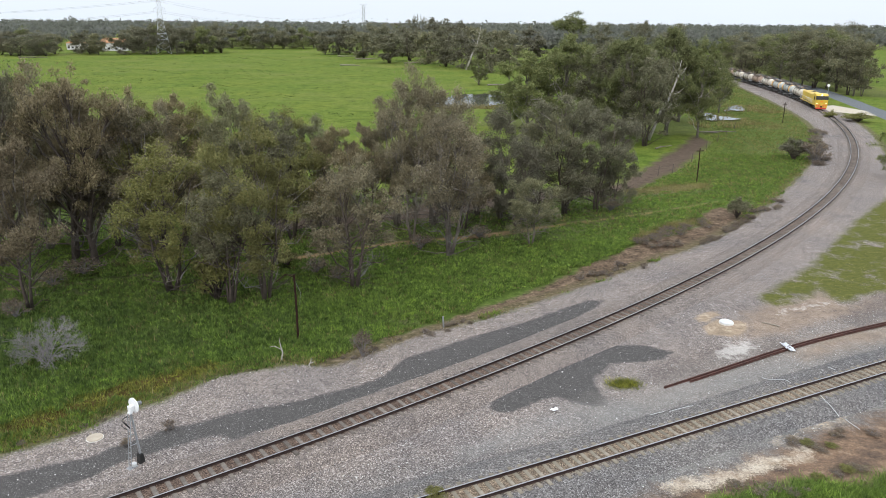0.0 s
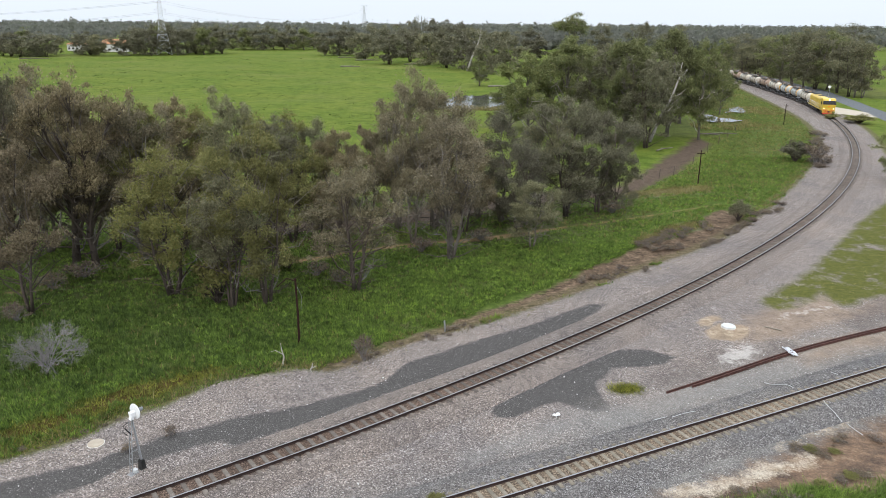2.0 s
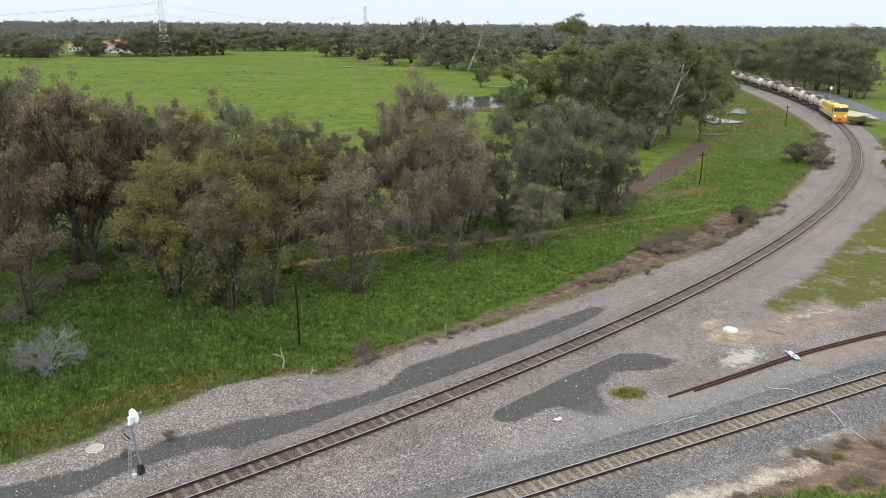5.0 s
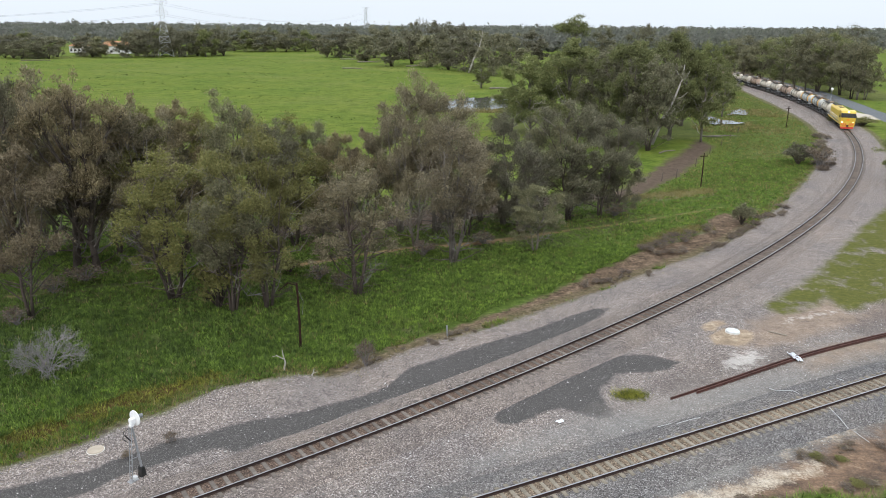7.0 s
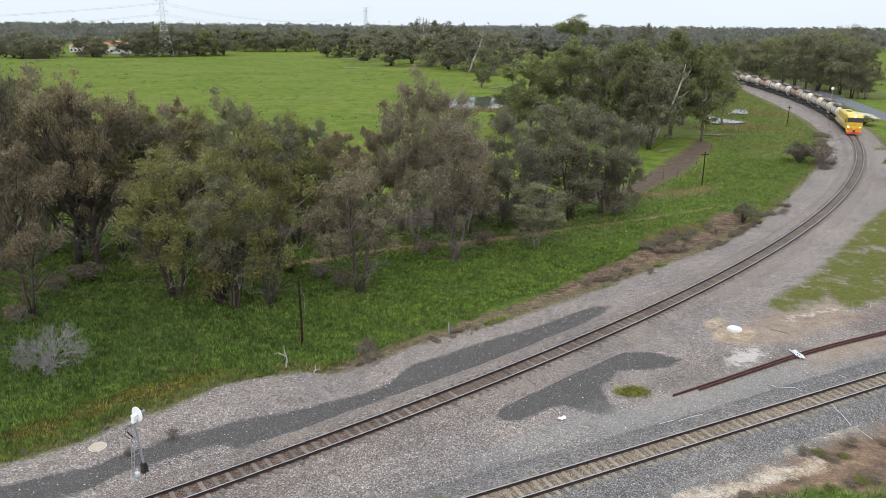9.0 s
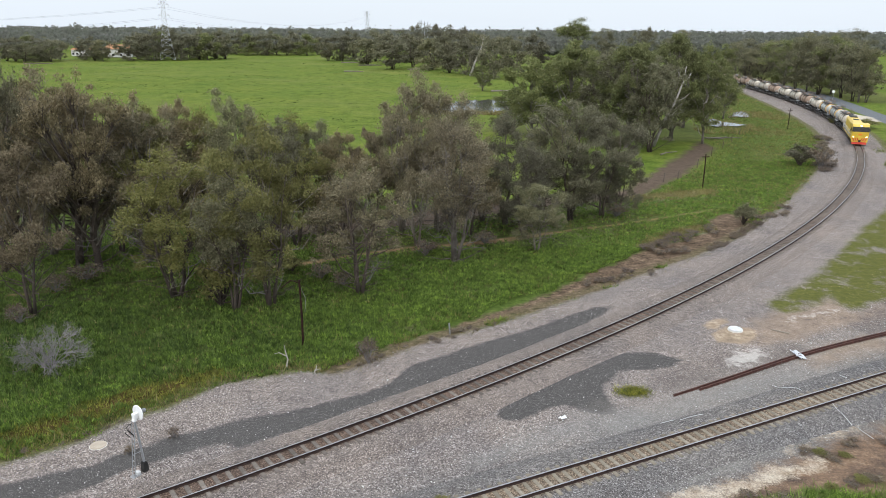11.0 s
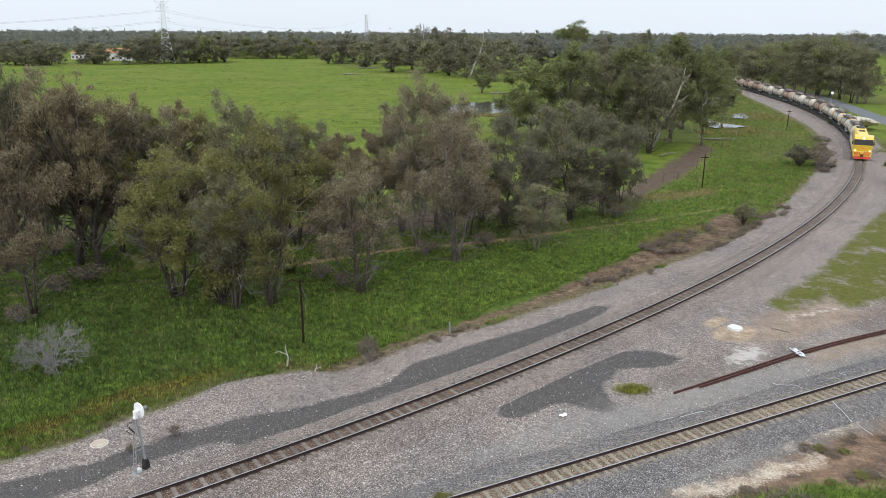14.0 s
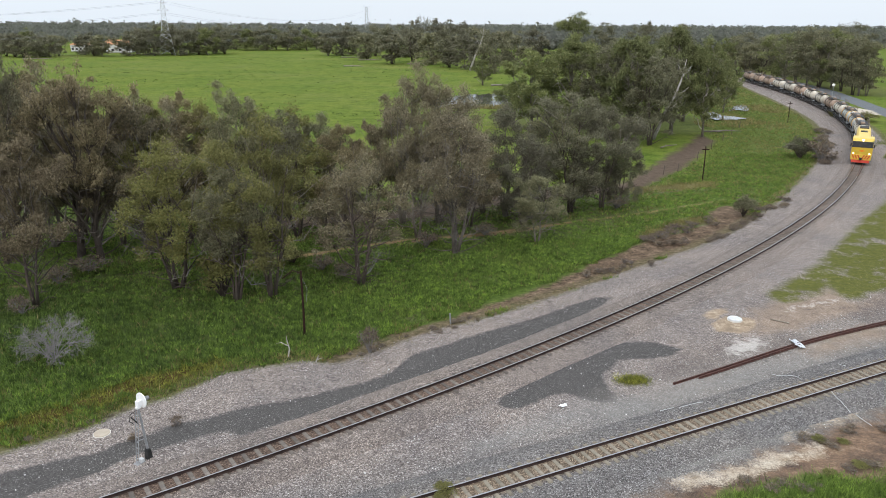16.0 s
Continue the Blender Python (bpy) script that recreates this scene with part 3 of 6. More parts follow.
OIL_1 = [(13.9, 41.9), (17.3, 44.1), (19.4, 45.8)]
OIL_2 = [(31.7, 51.3), (34.7, 53.9), (38.3, 56.6), (47.0, 61.0)]
OIL_3 = [(21.7, 45.8), (24.7, 47.5)]
CHALK = [(26.2, 52.5), (29.2, 54.3), (32.0, 55.2)]


def line_distance(P, line, closed=False):
    pts = np.array(line, dtype=float)
    ends = np.roll(pts, -1, axis=0) if closed else pts[1:]
    best = np.full(len(P), 1e9)
    for a, b in zip(pts, ends):
        ab = b - a
        t = np.clip(((P - a) @ ab) / (ab @ ab), 0, 1)
        best = np.minimum(best, np.hypot(*(P - a - t[:, None] * ab).T))
    return best


def inside(P, line):
    pts = np.array(line, dtype=float)
    odd = np.zeros(len(P), dtype=bool)
    for (x0, y0), (x1, y1) in zip(pts, np.roll(pts, -1, axis=0)):
        if y0 != y1:
            odd ^= ((y0 > P[:, 1]) != (y1 > P[:, 1])) & (P[:, 0] < (x1 - x0) * (P[:, 1] - y0) / (y1 - y0) + x0)
    return odd


def signed(P, line):
    d = line_distance(P, line, True)
    return np.where(inside(P, line), d, -d)


def smooth(line, times=2):
    """Rounds the corners of an open line."""
    for _ in range(times):
        out = [line[0]]
        for a, b in zip(line[:-1], line[1:]):
            out += [(a[0] * 0.75 + b[0] * 0.25, a[1] * 0.75 + b[1] * 0.25), (a[0] * 0.25 + b[0] * 0.75, a[1] * 0.25 + b[1] * 0.75)]
        line = out + [line[-1]]
    return line


curve_far = [curve_at(s, 6.0)[:2] for s in range(330, 450, 20)]
curve_back = [curve_at(s, -4.6 - max(0, 135 - s) * 0.09)[:2] for s in range(440, 95, -15)]
BALLAST = [(-60, 9)] + smooth(EDGE_N) + curve_far + curve_back + [(58, 88), (50, 66), (60, 58), (120, 84), (150, 60), (40, -10), (-60, -30)]
LITTER = [(-60, 57), (-30, 55), (-18, 54), (-6, 57), (3, 66), (14, 74), (24, 84), (22, 92), (2, 92), (-10, 88), (-60, 90)]
VERGE = [(-90, 20), (-20, 22), (10, 50), (45, 82), (75, 125), (100, 200), (118, 330), (90, 300), (66, 210), (60, 160), (44, 120), (22, 96), (-2, 92), (-90, 96)]


def terrain_masks(P):
    m = {}
    m["ballast"] = signed(P, BALLAST)
    m["dark"] = np.maximum(signed(P, DARK_N), signed(P, DARK_S))
    m["soil"] = np.maximum.reduce([signed(P, SOIL), signed(P, SOIL_C)])
    m["pit"] = np.maximum(signed(P, PIT_HEAP), signed(P, PIT_SAND))
    m["edge"] = np.where(P[:, 1] > 0.72 * P[:, 0] + 38, 0.8 - np.abs(m["ballast"] + 0.55), -5.0)
    m["coarse"] = 4.0 - np.abs((P[:, 1] - 29.5) * math.cos(B_A) - (P[:, 0] - 1.7) * math.sin(B_A) + 0.8)
    m["wash"] = signed(P, SOIL_SE)
    m["oil"] = np.maximum.reduce([1.0 - line_distance(P, OIL_1), 1.2 - line_distance(P, OIL_2), 0.9 - line_distance(P, OIL_3)])
    m["chalk"] = np.maximum.reduce([0.0 - line_distance(P, CHALK), signed(P, SPILL) + 0.1])
    m["yellow"] = np.maximum(signed(P, YGRASS), 0.5 - np.hypot((P[:, 0] - 11.4) * 0.75, P[:, 1] - 40.8))
    m["green"] = signed(P, GRASS_SE)
    m["path"] = 0.62 - line_distance(P, smooth(PATH_LINE)) - 0.42 * np.clip((P[:, 0] - 9) / 5, 0, 1) - 0.5 * np.clip((-17 - P[:, 0]) / 5, 0, 1)
    m["dirt"] = signed(P, DIRT)
    m["road"] = 2.9 - line_distance(P, smooth(ROAD + [(140, 330), (150, 420)]))
    m["access"] = signed(P, ACCESS)
    m["mud"] = 1.0 - line_distance(P, smooth(MUD))
    m["brown"] = np.maximum(signed(P, BROWN), 0.9 - line_distance(P, smooth(BROWN_W)))
    m["dry"] = np.maximum(signed(P, DRY), signed(P, DRY_N))
    m["litter"] = np.maximum.reduce([signed(P, LITTER), signed(P, UNDER_GUMS), signed(P, UNDER_ROW)])
    m["streak"] = np.maximum(0.45 - line_distance(P, smooth(SAND_WASH)), 0.12 - line_distance(P, SAND_BAND))
    side = (P[:, 1] - 29.5) * math.cos(B_A) - (P[:, 0] - 1.7) * math.sin(B_A)
    m["fines"] = np.minimum(signed(P, FINES), side - 3.4)
    m["verge"] = signed(P, VERGE)
    m["yard"] = signed(P, [(8, 38), (24, 48), (60, 66), (60, 52), (10, 30)])
    return m


def spread(lo, hi, step, far_lo, far_hi, n):
    mid = np.arange(lo, hi, step)
    k = np.linspace(0, 1, n + 1)[1:]
    return np.concatenate([(lo - (lo - far_lo) * k ** 2.6)[::-1], mid, hi + (far_hi - hi) * k ** 2.6])


def build_ground():
    xs = spread(-60, 135, 0.75, -4200, 4200, 26)
    ys = spread(20, 150, 0.75, -1500, 150, 12)[:-12]
    ys = np.concatenate([ys, np.arange(150, 330, 1.5), 330 + 4200 * np.linspace(0, 1, 30) ** 2.4])
    ys = np.unique(np.round(ys, 3))
    X, Y = np.meshgrid(xs, ys)
    P = np.stack([X.ravel(), Y.ravel()], 1)
    m = terrain_masks(P)
    z = 0.06 * np.sin(P[:, 0] * 0.21 + 1.3 * np.sin(P[:, 1] * 0.13)) * np.cos(P[:, 1] * 0.17) - 0.03
    z = z + np.where(m["ballast"] > 0, 0, -0.22 * np.clip(-m["ballast"] / 2.0, 0, 1))
    z = z - 0.1 * np.clip(m["mud"] + 0.2, 0, 1)
    nx, ny = len(xs), len(ys)
    i = (np.arange(ny - 1)[:, None] * nx + np.arange(nx - 1)[None, :]).ravel()
    me = array_mesh("ground", np.column_stack([P, z]), np.stack([i, i + 1, i + nx + 1, i + nx], 1), M_GROUND)
    for k, v in m.items():
        me.attributes.new(k, "FLOAT", "POINT").data.foreach_set("value", v.astype(np.float32))
    me.polygons.foreach_set("use_smooth", [True] * len(me.polygons))
    tagged(new("ground", me), "green paddocks, weedy verge and pale crushed-stone railway yard", "ground", kind="structure")


build_ground()


def water(name, outline, label):
    pts = smooth(outline + [outline[0]], 4)[:-1]
    cx, cy = sum(p[0] for p in pts) / len(pts), sum(p[1] for p in pts) / len(pts)
    shore = []
    for x, y in pts:
        k = 1 + 0.2 * noise.noise((x * 0.35, y * 0.22, 3.0)) + 0.26 * noise.noise((x * 0.9, y * 0.5, 7.0))
        shore.append((cx + (x - cx) * k, cy + (y - cy) * k, -0.02))
    g = Geo()
    g.add(shore, [tuple(range(len(shore)))])
    tagged(new(name, g.mesh(name, M_WATER)), label, "water", kind="structure").location.z = 0.06


water("water_1", [(-2.4, 193.8), (-0.7, 219.2), (7.7, 228.5), (19.5, 233.0), (20.3, 212.5), (11.0, 192.0), (3.6, 194.2)], "shallow grey flood water lying in a green paddock")
water("water_2", [(61.0, 171.3), (64.5, 182.8), (67.2, 185.7), (66.7, 177.5), (69.5, 177.0), (70.1, 173.2), (68.5, 169.7), (64.8, 170.1)], "shallow rain pool under the lineside gum trees")
water("water_3", [(72.4, 188.4), (78.7, 201.1), (81.7, 202.2), (80.3, 194.9), (77.0, 188.3), (75.1, 190.3)], "small rain pool beside the railway bank")


# ---- railway tracks ----
RAIL = [(-0.065, 0), (0.065, 0), (0.065, 0.02), (0.012, 0.035), (0.012, 0.11), (0.036, 0.12), (0.036, 0.15), (-0.036, 0.15), (-0.036, 0.12), (-0.012, 0.11), (-0.012, 0.035), (-0.065, 0.02)]


def sweep(stations, outline, z, mats):
    """Draws an outline (across, up) along stations of (x, y, heading)."""
    g, n = Geo(), len(outline)
    vs = []
    for x, y, a in stations:
        for u, w in outline:
            vs.append((x - u * math.sin(a), y + u * math.cos(a), z + w))
    for i in range(len(stations) - 1):
        for k in range(n):
            q = (k + 1) % n
            g.f.append((i * n + k, i * n + q, (i + 1) * n + q, (i + 1) * n + k))
            g.m.append(1 if mats > 1 and outline[k][1] >= 0.14 and outline[q][1] >= 0.14 else 0)
    g.v = vs
    e = (len(stations) - 1) * n
    g.f += [tuple(range(n)), tuple(e + k for k in range(n))]
    g.m += [0, 0]
    return g


def build_track(at, lo, hi, near, gap, sleeper_mat, name, label):
    track = tagged(new(name), label, "railway track", kind="structure")
    st = list(np.arange(lo, hi + 0.1, 2.0))
    mid, by_rail = (0.256, 0.268) if sleeper_mat == M_SLEEPER_TAN else (0.24, 0.25)
    prof = [(-2.7, -0.1), (-1.75, 0.22), (-1.0, 0.246), (-0.5, by_rail), (0.0, mid), (0.5, by_rail), (1.0, 0.246), (1.75, 0.22), (2.7, -0.1)]
    g, n = Geo(), len(prof)
    for s in st:
        for u, w in prof:
            x, y, a = at(s, u)
            g.v.append((x, y, w + 0.008 * math.sin(s * 1.7 + u * 3)))
    for i in range(len(st) - 1):
        for k in range(n - 1):
            g.f.append((i * n + k, i * n + k + 1, (i + 1) * n + k + 1, (i + 1) * n + k))
    me = g.mesh("ballast_bed", M_BED_TAN if sleeper_mat == M_SLEEPER_TAN else M_BED)
    me.attributes.new("between", "FLOAT", "POINT").data.foreach_set("value", [0.75 - abs(u) for s in st for u, w in prof])
    bed = fix(me)
    ob = new("ballast_bed", bed)
    ob.parent = track
    for off in (-0.57, 0.57):
        part("rail", sweep([at(s, off) for s in st], RAIL, RAIL_TOP - 0.15, 2), (M_RUST, M_STEEL), track, "worn steel rail with a bright running top")
    rng = random.Random(5)
    one = fix(Geo().box(-0.115, 0.115, -1.05, 1.05, -0.12, 0.03, 0.02).mesh("sleeper", sleeper_mat))
    far = Geo()
    s = lo
    while s < hi:
        x, y, a = at(s, rng.uniform(-0.04, 0.04))
        turn = a + rng.uniform(-0.02, 0.02)
        z = RAIL_TOP - 0.18 + rng.uniform(-0.01, 0.008)
        if near[0] <= s <= near[1]:
            ob = new("sleeper", one)
            ob.parent = track
            ob.matrix_basis = Matrix.Translation((x, y, z)) @ Matrix.Rotation(turn, 4, "Z")
        else:
            k = len(far.v)
            far.box(-0.115, 0.115, -1.05, 1.05, -0.12, 0.03, 0.02)
            c, d = math.cos(turn), math.sin(turn)
            far.v[k:] = [(x + px * c - py * d, y + px * d + py * c, z + pz) for px, py, pz in far.v[k:]]
        s += gap + rng.uniform(-0.03, 0.03)
    if far.v:
        tagged(part("sleepers", far, sleeper_mat, track), kind="stuff")


build_track(curve_at, -22, 430, (-14, 180), 0.67, M_SLEEPER, "curved_railway_track", "curved narrow-gauge railway track on grey ballast")
build_track(siding_at, -12, 62, (-12, 62), 0.575, M_SLEEPER_TAN, "straight_railway_track", "straight railway track with tan timber sleepers")


# ---- trees ----
def leaf_cloud(rng, centres, radii, per, size, droop=0.3):
    """Small leaf sprays scattered through loose clumps."""
    mean, out = np.mean(radii), []
    for c, r in zip(centres, radii):
        k = max(6, int(per * (r / mean) ** 2 * rng.uniform(0.35, 1.5)))
        d = rng.normal(size=(k, 3)) * 0.37
        d[:, 2] += 0.25 - 0.35 * np.hypot(d[:, 0], d[:, 1])
        out.append(np.array(c) + d * r * np.array([1, 1, 0.8]) * rng.uniform(0.55, 1.5, 3))
    c = np.concatenate(out)
    k = len(c)
    a = rng.normal(size=(k, 3))
    a[:, 2] -= droop * 2
    a /= np.linalg.norm(a, axis=1)[:, None]
    b = np.cross(a, rng.normal(size=(k, 3)))
    b /= np.linalg.norm(b, axis=1)[:, None]
    ln = size * rng.uniform(0.6, 1.4, k)[:, None]
    wd = ln * rng.uniform(0.4, 0.65, k)[:, None]
    v = np.stack([c - b * wd * 0.5, c + b * wd * 0.5, c + a * ln], 1).reshape(-1, 3)
    return v, np.arange(3 * k).reshape(-1, 3)


def make_tree(seed, kind, detail, label, lowest=0.0):
    """A tree ten metres high: stems, limbs that each carry a lobe of leaf clumps."""
    rng = np.random.default_rng(seed)
    tree = tagged(new("tree"), label, "tree", "lineside trees")
    tall = kind == 5
    stout = detail == 3 and seed == 100
    lobes = 13 if detail else 9
    stems = 1 if tall or stout else int(rng.integers(2, 5))
    g, tops = Geo(), []
    for k in range(stems):
        a = k * 6.28 / stems + rng.uniform(-0.5, 0.5)
        lean = rng.uniform(0.8, 1.9) if stems > 1 else rng.uniform(0.2, 0.8)
        r0 = rng.uniform(0.07, 0.105) * (2.6 if stout else 1.7 if stems == 1 else 1.0)
        pts = [Vector((0.16 * math.cos(a) * (stems > 1), 0.16 * math.sin(a) * (stems > 1), -0.15))]
        for j in range(1, 6):
            w = lean * (j / 5) ** 0.8
            pts.append(Vector((w * math.cos(a) + rng.uniform(-0.2, 0.2), w * math.sin(a) + rng.uniform(-0.2, 0.2), 8.0 * j / 5)))
        g.tube(pts, [r0 * f for f in (1.5, 1.0, 0.8, 0.62, 0.42, 0.16)], 7 if detail > 1 else 4)
        tops.append((pts, r0))
    cs, rs = [], []
    low = lowest if lowest else 0.03 if detail == 0 else 0.12 if kind == 4 else 0.1 if detail == 1 else 0.18 if tall else 0.26 if kind == 1 else 0.29
    for i in range(lobes):
        pts, r0 = tops[i % stems]
        h = low + (0.88 - low) * (i + rng.uniform(0.1, 0.9)) / lobes
        spread_ = 2.75 * math.sin(math.pi * min(0.95, max(0.25, (h - low * 0.4) / (1.14 - low * 0.4)))) ** 0.6
        ang = i * 2.4 + rng.uniform(-0.5, 0.5)
        rad = spread_ * (rng.uniform(0.4, 1.12) if i < lobes - 2 else rng.uniform(0.0, 0.45))
        c = Vector((rad * math.cos(ang), rad * math.sin(ang), 10 * min(0.93, h + rng.uniform(-0.05, 0.07))))
        size = rng.uniform(0.8, 1.35) * (1.12 if kind == 4 else 1.0) * (1.3 if detail == 0 else 1.0)
        f = max(0.12, min(0.85, (h - 0.24) / 0.9)) * 5
        j = min(4, int(f))
        p0 = pts[j].lerp(pts[j + 1], f - j)
        mid = p0.lerp(c, 0.5) + Vector((rng.uniform(-0.3, 0.3), rng.uniform(-0.3, 0.3), rng.uniform(-0.35, 0.15)))
        r = r0 * rng.uniform(0.4, 0.6)
        g.tube([p0, mid, c], [r, r * 0.75, r * 0.4], 5 if detail > 1 else 3, cap=False)
        for n in range({3: 10, 2: 9, 1: 7, 0: 4}[detail]):
            d = Vector(rng.normal(size=3))
            d.z = abs(d.z) * 1.1 - 0.3
            d.normalize()
            e = c + d * size * rng.uniform(0.3, 1.55)
            q = mid.lerp(c, rng.uniform(0.5, 1.0))
            g.tube([q, q.lerp(e, 0.5) + Vector(rng.uniform(-0.15, 0.15, 3)), e], [r * 0.34, r * 0.24, r * 0.1], 3, cap=False)
            cs.append(tuple(e))
            rs.append(rng.uniform(0.32, 0.78) * {3: 1.0, 2: 1.1, 1: 1.25, 0: 2.0}[detail])
    for n in range({3: 16, 2: 8, 1: 0, 0: 0}[detail] * (2 if kind == 3 else 1)):
        pts, r0 = tops[n % stems]
        j = int(rng.integers(1, 4))
        q = pts[j].lerp(pts[j - 1], rng.random())
        e = q + Vector((rng.uniform(-2.3, 2.3), rng.uniform(-2.3, 2.3), rng.uniform(0.0, 1.6)))
        m = q.lerp(e, 0.5) + Vector(rng.uniform(-0.25, 0.25, 3))
        g.tube([q, m, e], [0.045, 0.03, 0.01], 4, cap=False)
        for _ in range(3):
            w = m.lerp(e, rng.random())
            g.tube([w, w + Vector(rng.normal(size=3)) * 0.5], [0.018, 0.006], 3, cap=False)
    for n in range({3: 6, 2: 4, 1: 0, 0: 0}[detail]):
        pts, r0 = tops[n % stems]
        j = int(rng.integers(1, 3))
        q = pts[j].lerp(pts[j - 1], rng.random() * 0.7)
        a = n * 2.4 + rng.uniform(-0.5, 0.5)
        far = rng.uniform(1.6, 3.0)
        p = [q]
        for i in range(1, 5):
            p.append(q + Vector((far * i / 4 * math.cos(a + 0.1 * i), far * i / 4 * math.sin(a + 0.1 * i), rng.uniform(0.2, 0.45) * i * (1.6 if tall else 1.0))) + Vector(rng.uniform(-0.12, 0.12, 3)))
        limb = Geo().tube(p, [min(r0, 0.12) * f for f in (0.42, 0.34, 0.26, 0.17, 0.07)], 5, cap=False)
        for _ in range(7):
            i = int(rng.integers(1, 4))
            w = p[i].lerp(p[i + 1], rng.random())
            e = w + Vector((*rng.normal(0, 0.55, 2), rng.uniform(-0.2, 0.9)))
            limb.tube([w, w.lerp(e, 0.5) + Vector(rng.uniform(-0.12, 0.12, 3)), e], [r0 * 0.2, r0 * 0.13, r0 * 0.05], 3, cap=False)
        part("bare_limb", limb, (M_BARK_PALE, M_TWIG, M_BARK)[(seed + n) % 3] if not tall else M_GUM, tree, "pale bare limb")
    if detail > 1:
        t = Geo()
        for n in range({3: 46, 2: 26}[detail]):
            k = int(rng.integers(0, len(cs)))
            c = Vector(cs[k])
            q = c * 0.62 + Vector((0, 0, c.z * 0.22))
            e = c + Vector((c.x * 0.12, c.y * 0.12, 0)) + Vector(rng.normal(size=3)) * 0.45
            t.tube([q, q.lerp(e, 0.5) + Vector(rng.uniform(-0.2, 0.2, 3)), e], [0.03, 0.02, 0.008], 3, cap=False)
        tagged(part("twig_spray", t, M_BARK_PALE, tree, "bleached bare twigs"), kind="stuff")
    part("trunk", g, M_BARK_PALE if seed % 3 == 0 or kind == 5 or kind in (1, 3) and seed % 3 == 1 else M_BARK, tree, smooth=True)
    per = {3: 255, 2: 215, 1: 135, 0: 130}[detail] * {0: 0.95, 3: 0.85}.get(kind, 1.0)
    v, f = leaf_cloud(rng, cs, rs, per, {3: 0.126, 2: 0.172, 1: 0.2, 0: 0.4}[detail])
    ob = new("crown", array_mesh("crown", v, f, LEAVES[kind]))
    ob.parent = tree
    return tree


TREE_WORDS = [
    "olive-brown paperbark tree with a loose airy crown",
    "lime-olive wattle tree with yellowish foliage",
    "grey-olive lineside tree with thin twisting stems",
    "brown-grey sparse tree with many bare twigs",
    "dark grey-green rounded tree with dense foliage",
    "tall green gum tree with clumped foliage",
]
stock = {}


def plant(rows, detail):
    for i, (x, y, high, wide, kind) in enumerate(rows):
        key = (kind, detail, i % 3)
        turn = (i * 137.5 + x * 11) % 360
        m = pose(x, y, -0.15, 0, 0, turn) @ Matrix.Diagonal((wide / 3.6, wide / 3.6, high / 9.7, 1))
        if key not in stock:
            ob = make_tree(100 + kind * 10 + i % 3 + (3 if detail < 2 else 0), kind, detail, TREE_WORDS[kind])
            stock[key] = ob
            ob.matrix_basis = m
        else:
            src = stock[key]
            keep = src.scale.copy()
            src.scale = (1, 1, 1)
            copy_thing(src, m)
            src.scale = keep


plant([
    (-22.6, 56.6, 11.3, 5.1, 1), (-32.4, 52.7, 13.0, 4.4, 0), (-17.0, 54.2, 10.8, 3.9, 2),
    (-14.4, 55.2, 13.5, 4.4, 1), (-7.6, 58.4, 11.3, 4.6, 3), (0.6, 67.2, 13.4, 4.7, 3),
    (9.0, 70.8, 6.9, 3.3, 2), (-37.9, 55.7, 16.9, 4.0, 0)], 3)
plant([
    (-34.7, 64.9, 17.0, 5.0, 0), (-29.9, 68.4, 14.0, 4.5, 1), (-40.5, 62.9, 19.6, 3.8, 2),
    (-32.4, 64.1, 16.8, 4.4, 0), (-26.0, 70.0, 14.3, 4.6, 0), (-21.0, 70.5, 14.9, 4.3, 2),
    (-15.7, 72.7, 12.2, 4.4, 1), (-13.5, 76.0, 11.1, 3.7, 4), (-1.2, 78.6, 15.3, 5.4, 3),
    (-5.0, 77.3, 15.9, 4.7, 3), (6.6, 81.3, 11.5, 4.9, 4), (14.5, 83.3, 13.4, 5.4, 4),
    (18.5, 85.1, 12.8, 4.8, 4), (11.4, 86.0, 11.8, 4.5, 2), (4.1, 83.0, 9.2, 3.7, 3),
    (-42.6, 72.0, 16.0, 5.0, 3), (-8.2, 78.4, 10.8, 3.5, 0), (-18.8, 75.8, 11.6, 4.6, 1),
    (20.8, 86.2, 10.5, 2.8, 4)], 3)
plant([
    (-38.8, 68.2, 13.3, 4.8, 3), (-32.6, 69.3, 11.9, 4.3, 0), (-28.8, 71.3, 13.0, 4.4, 2),
    (-24.0, 70.8, 12.6, 4.1, 1), (-10.8, 71.8, 11.5, 3.9, 0), (-17.6, 70.4, 13.2, 4.2, 2),
    (-3.2, 73.0, 12.6, 3.9, 3), (-37.0, 71.5, 14.6, 4.4, 0), (-28.6, 66.0, 14.6, 4.4, 3),
    (-41.6, 67.2, 15.2, 4.1, 0), (2.3, 76.4, 10.7, 3.7, 0), (8.2, 77.2, 9.7, 3.4, 4)], 3)
plant([
    (34.1, 138.6, 19.7, 6.5, 5), (45.5, 148.5, 20.2, 7.1, 5), (50.9, 145.1, 18.2, 5.4, 5),
    (37.3, 134.1, 16.4, 6.3, 4), (25.4, 151.7, 18.9, 7.1, 5), (17.6, 151.3, 15.6, 7.1, 5),
    (31.2, 145.7, 17.5, 6.8, 4), (14.0, 157.1, 9.2, 5.5, 5), (69.8, 185.6, 12.5, 4.3, 5),
    (12.6, 266.7, 9.1, 4.6, 5), (26.8, 183.1, 14.4, 7.8, 5), (35.0, 177.9, 15.9, 6.9, 5),
    (54.2, 168.4, 17.6, 6.5, 5), (43.6, 167.9, 18.1, 6.5, 5)], 2)
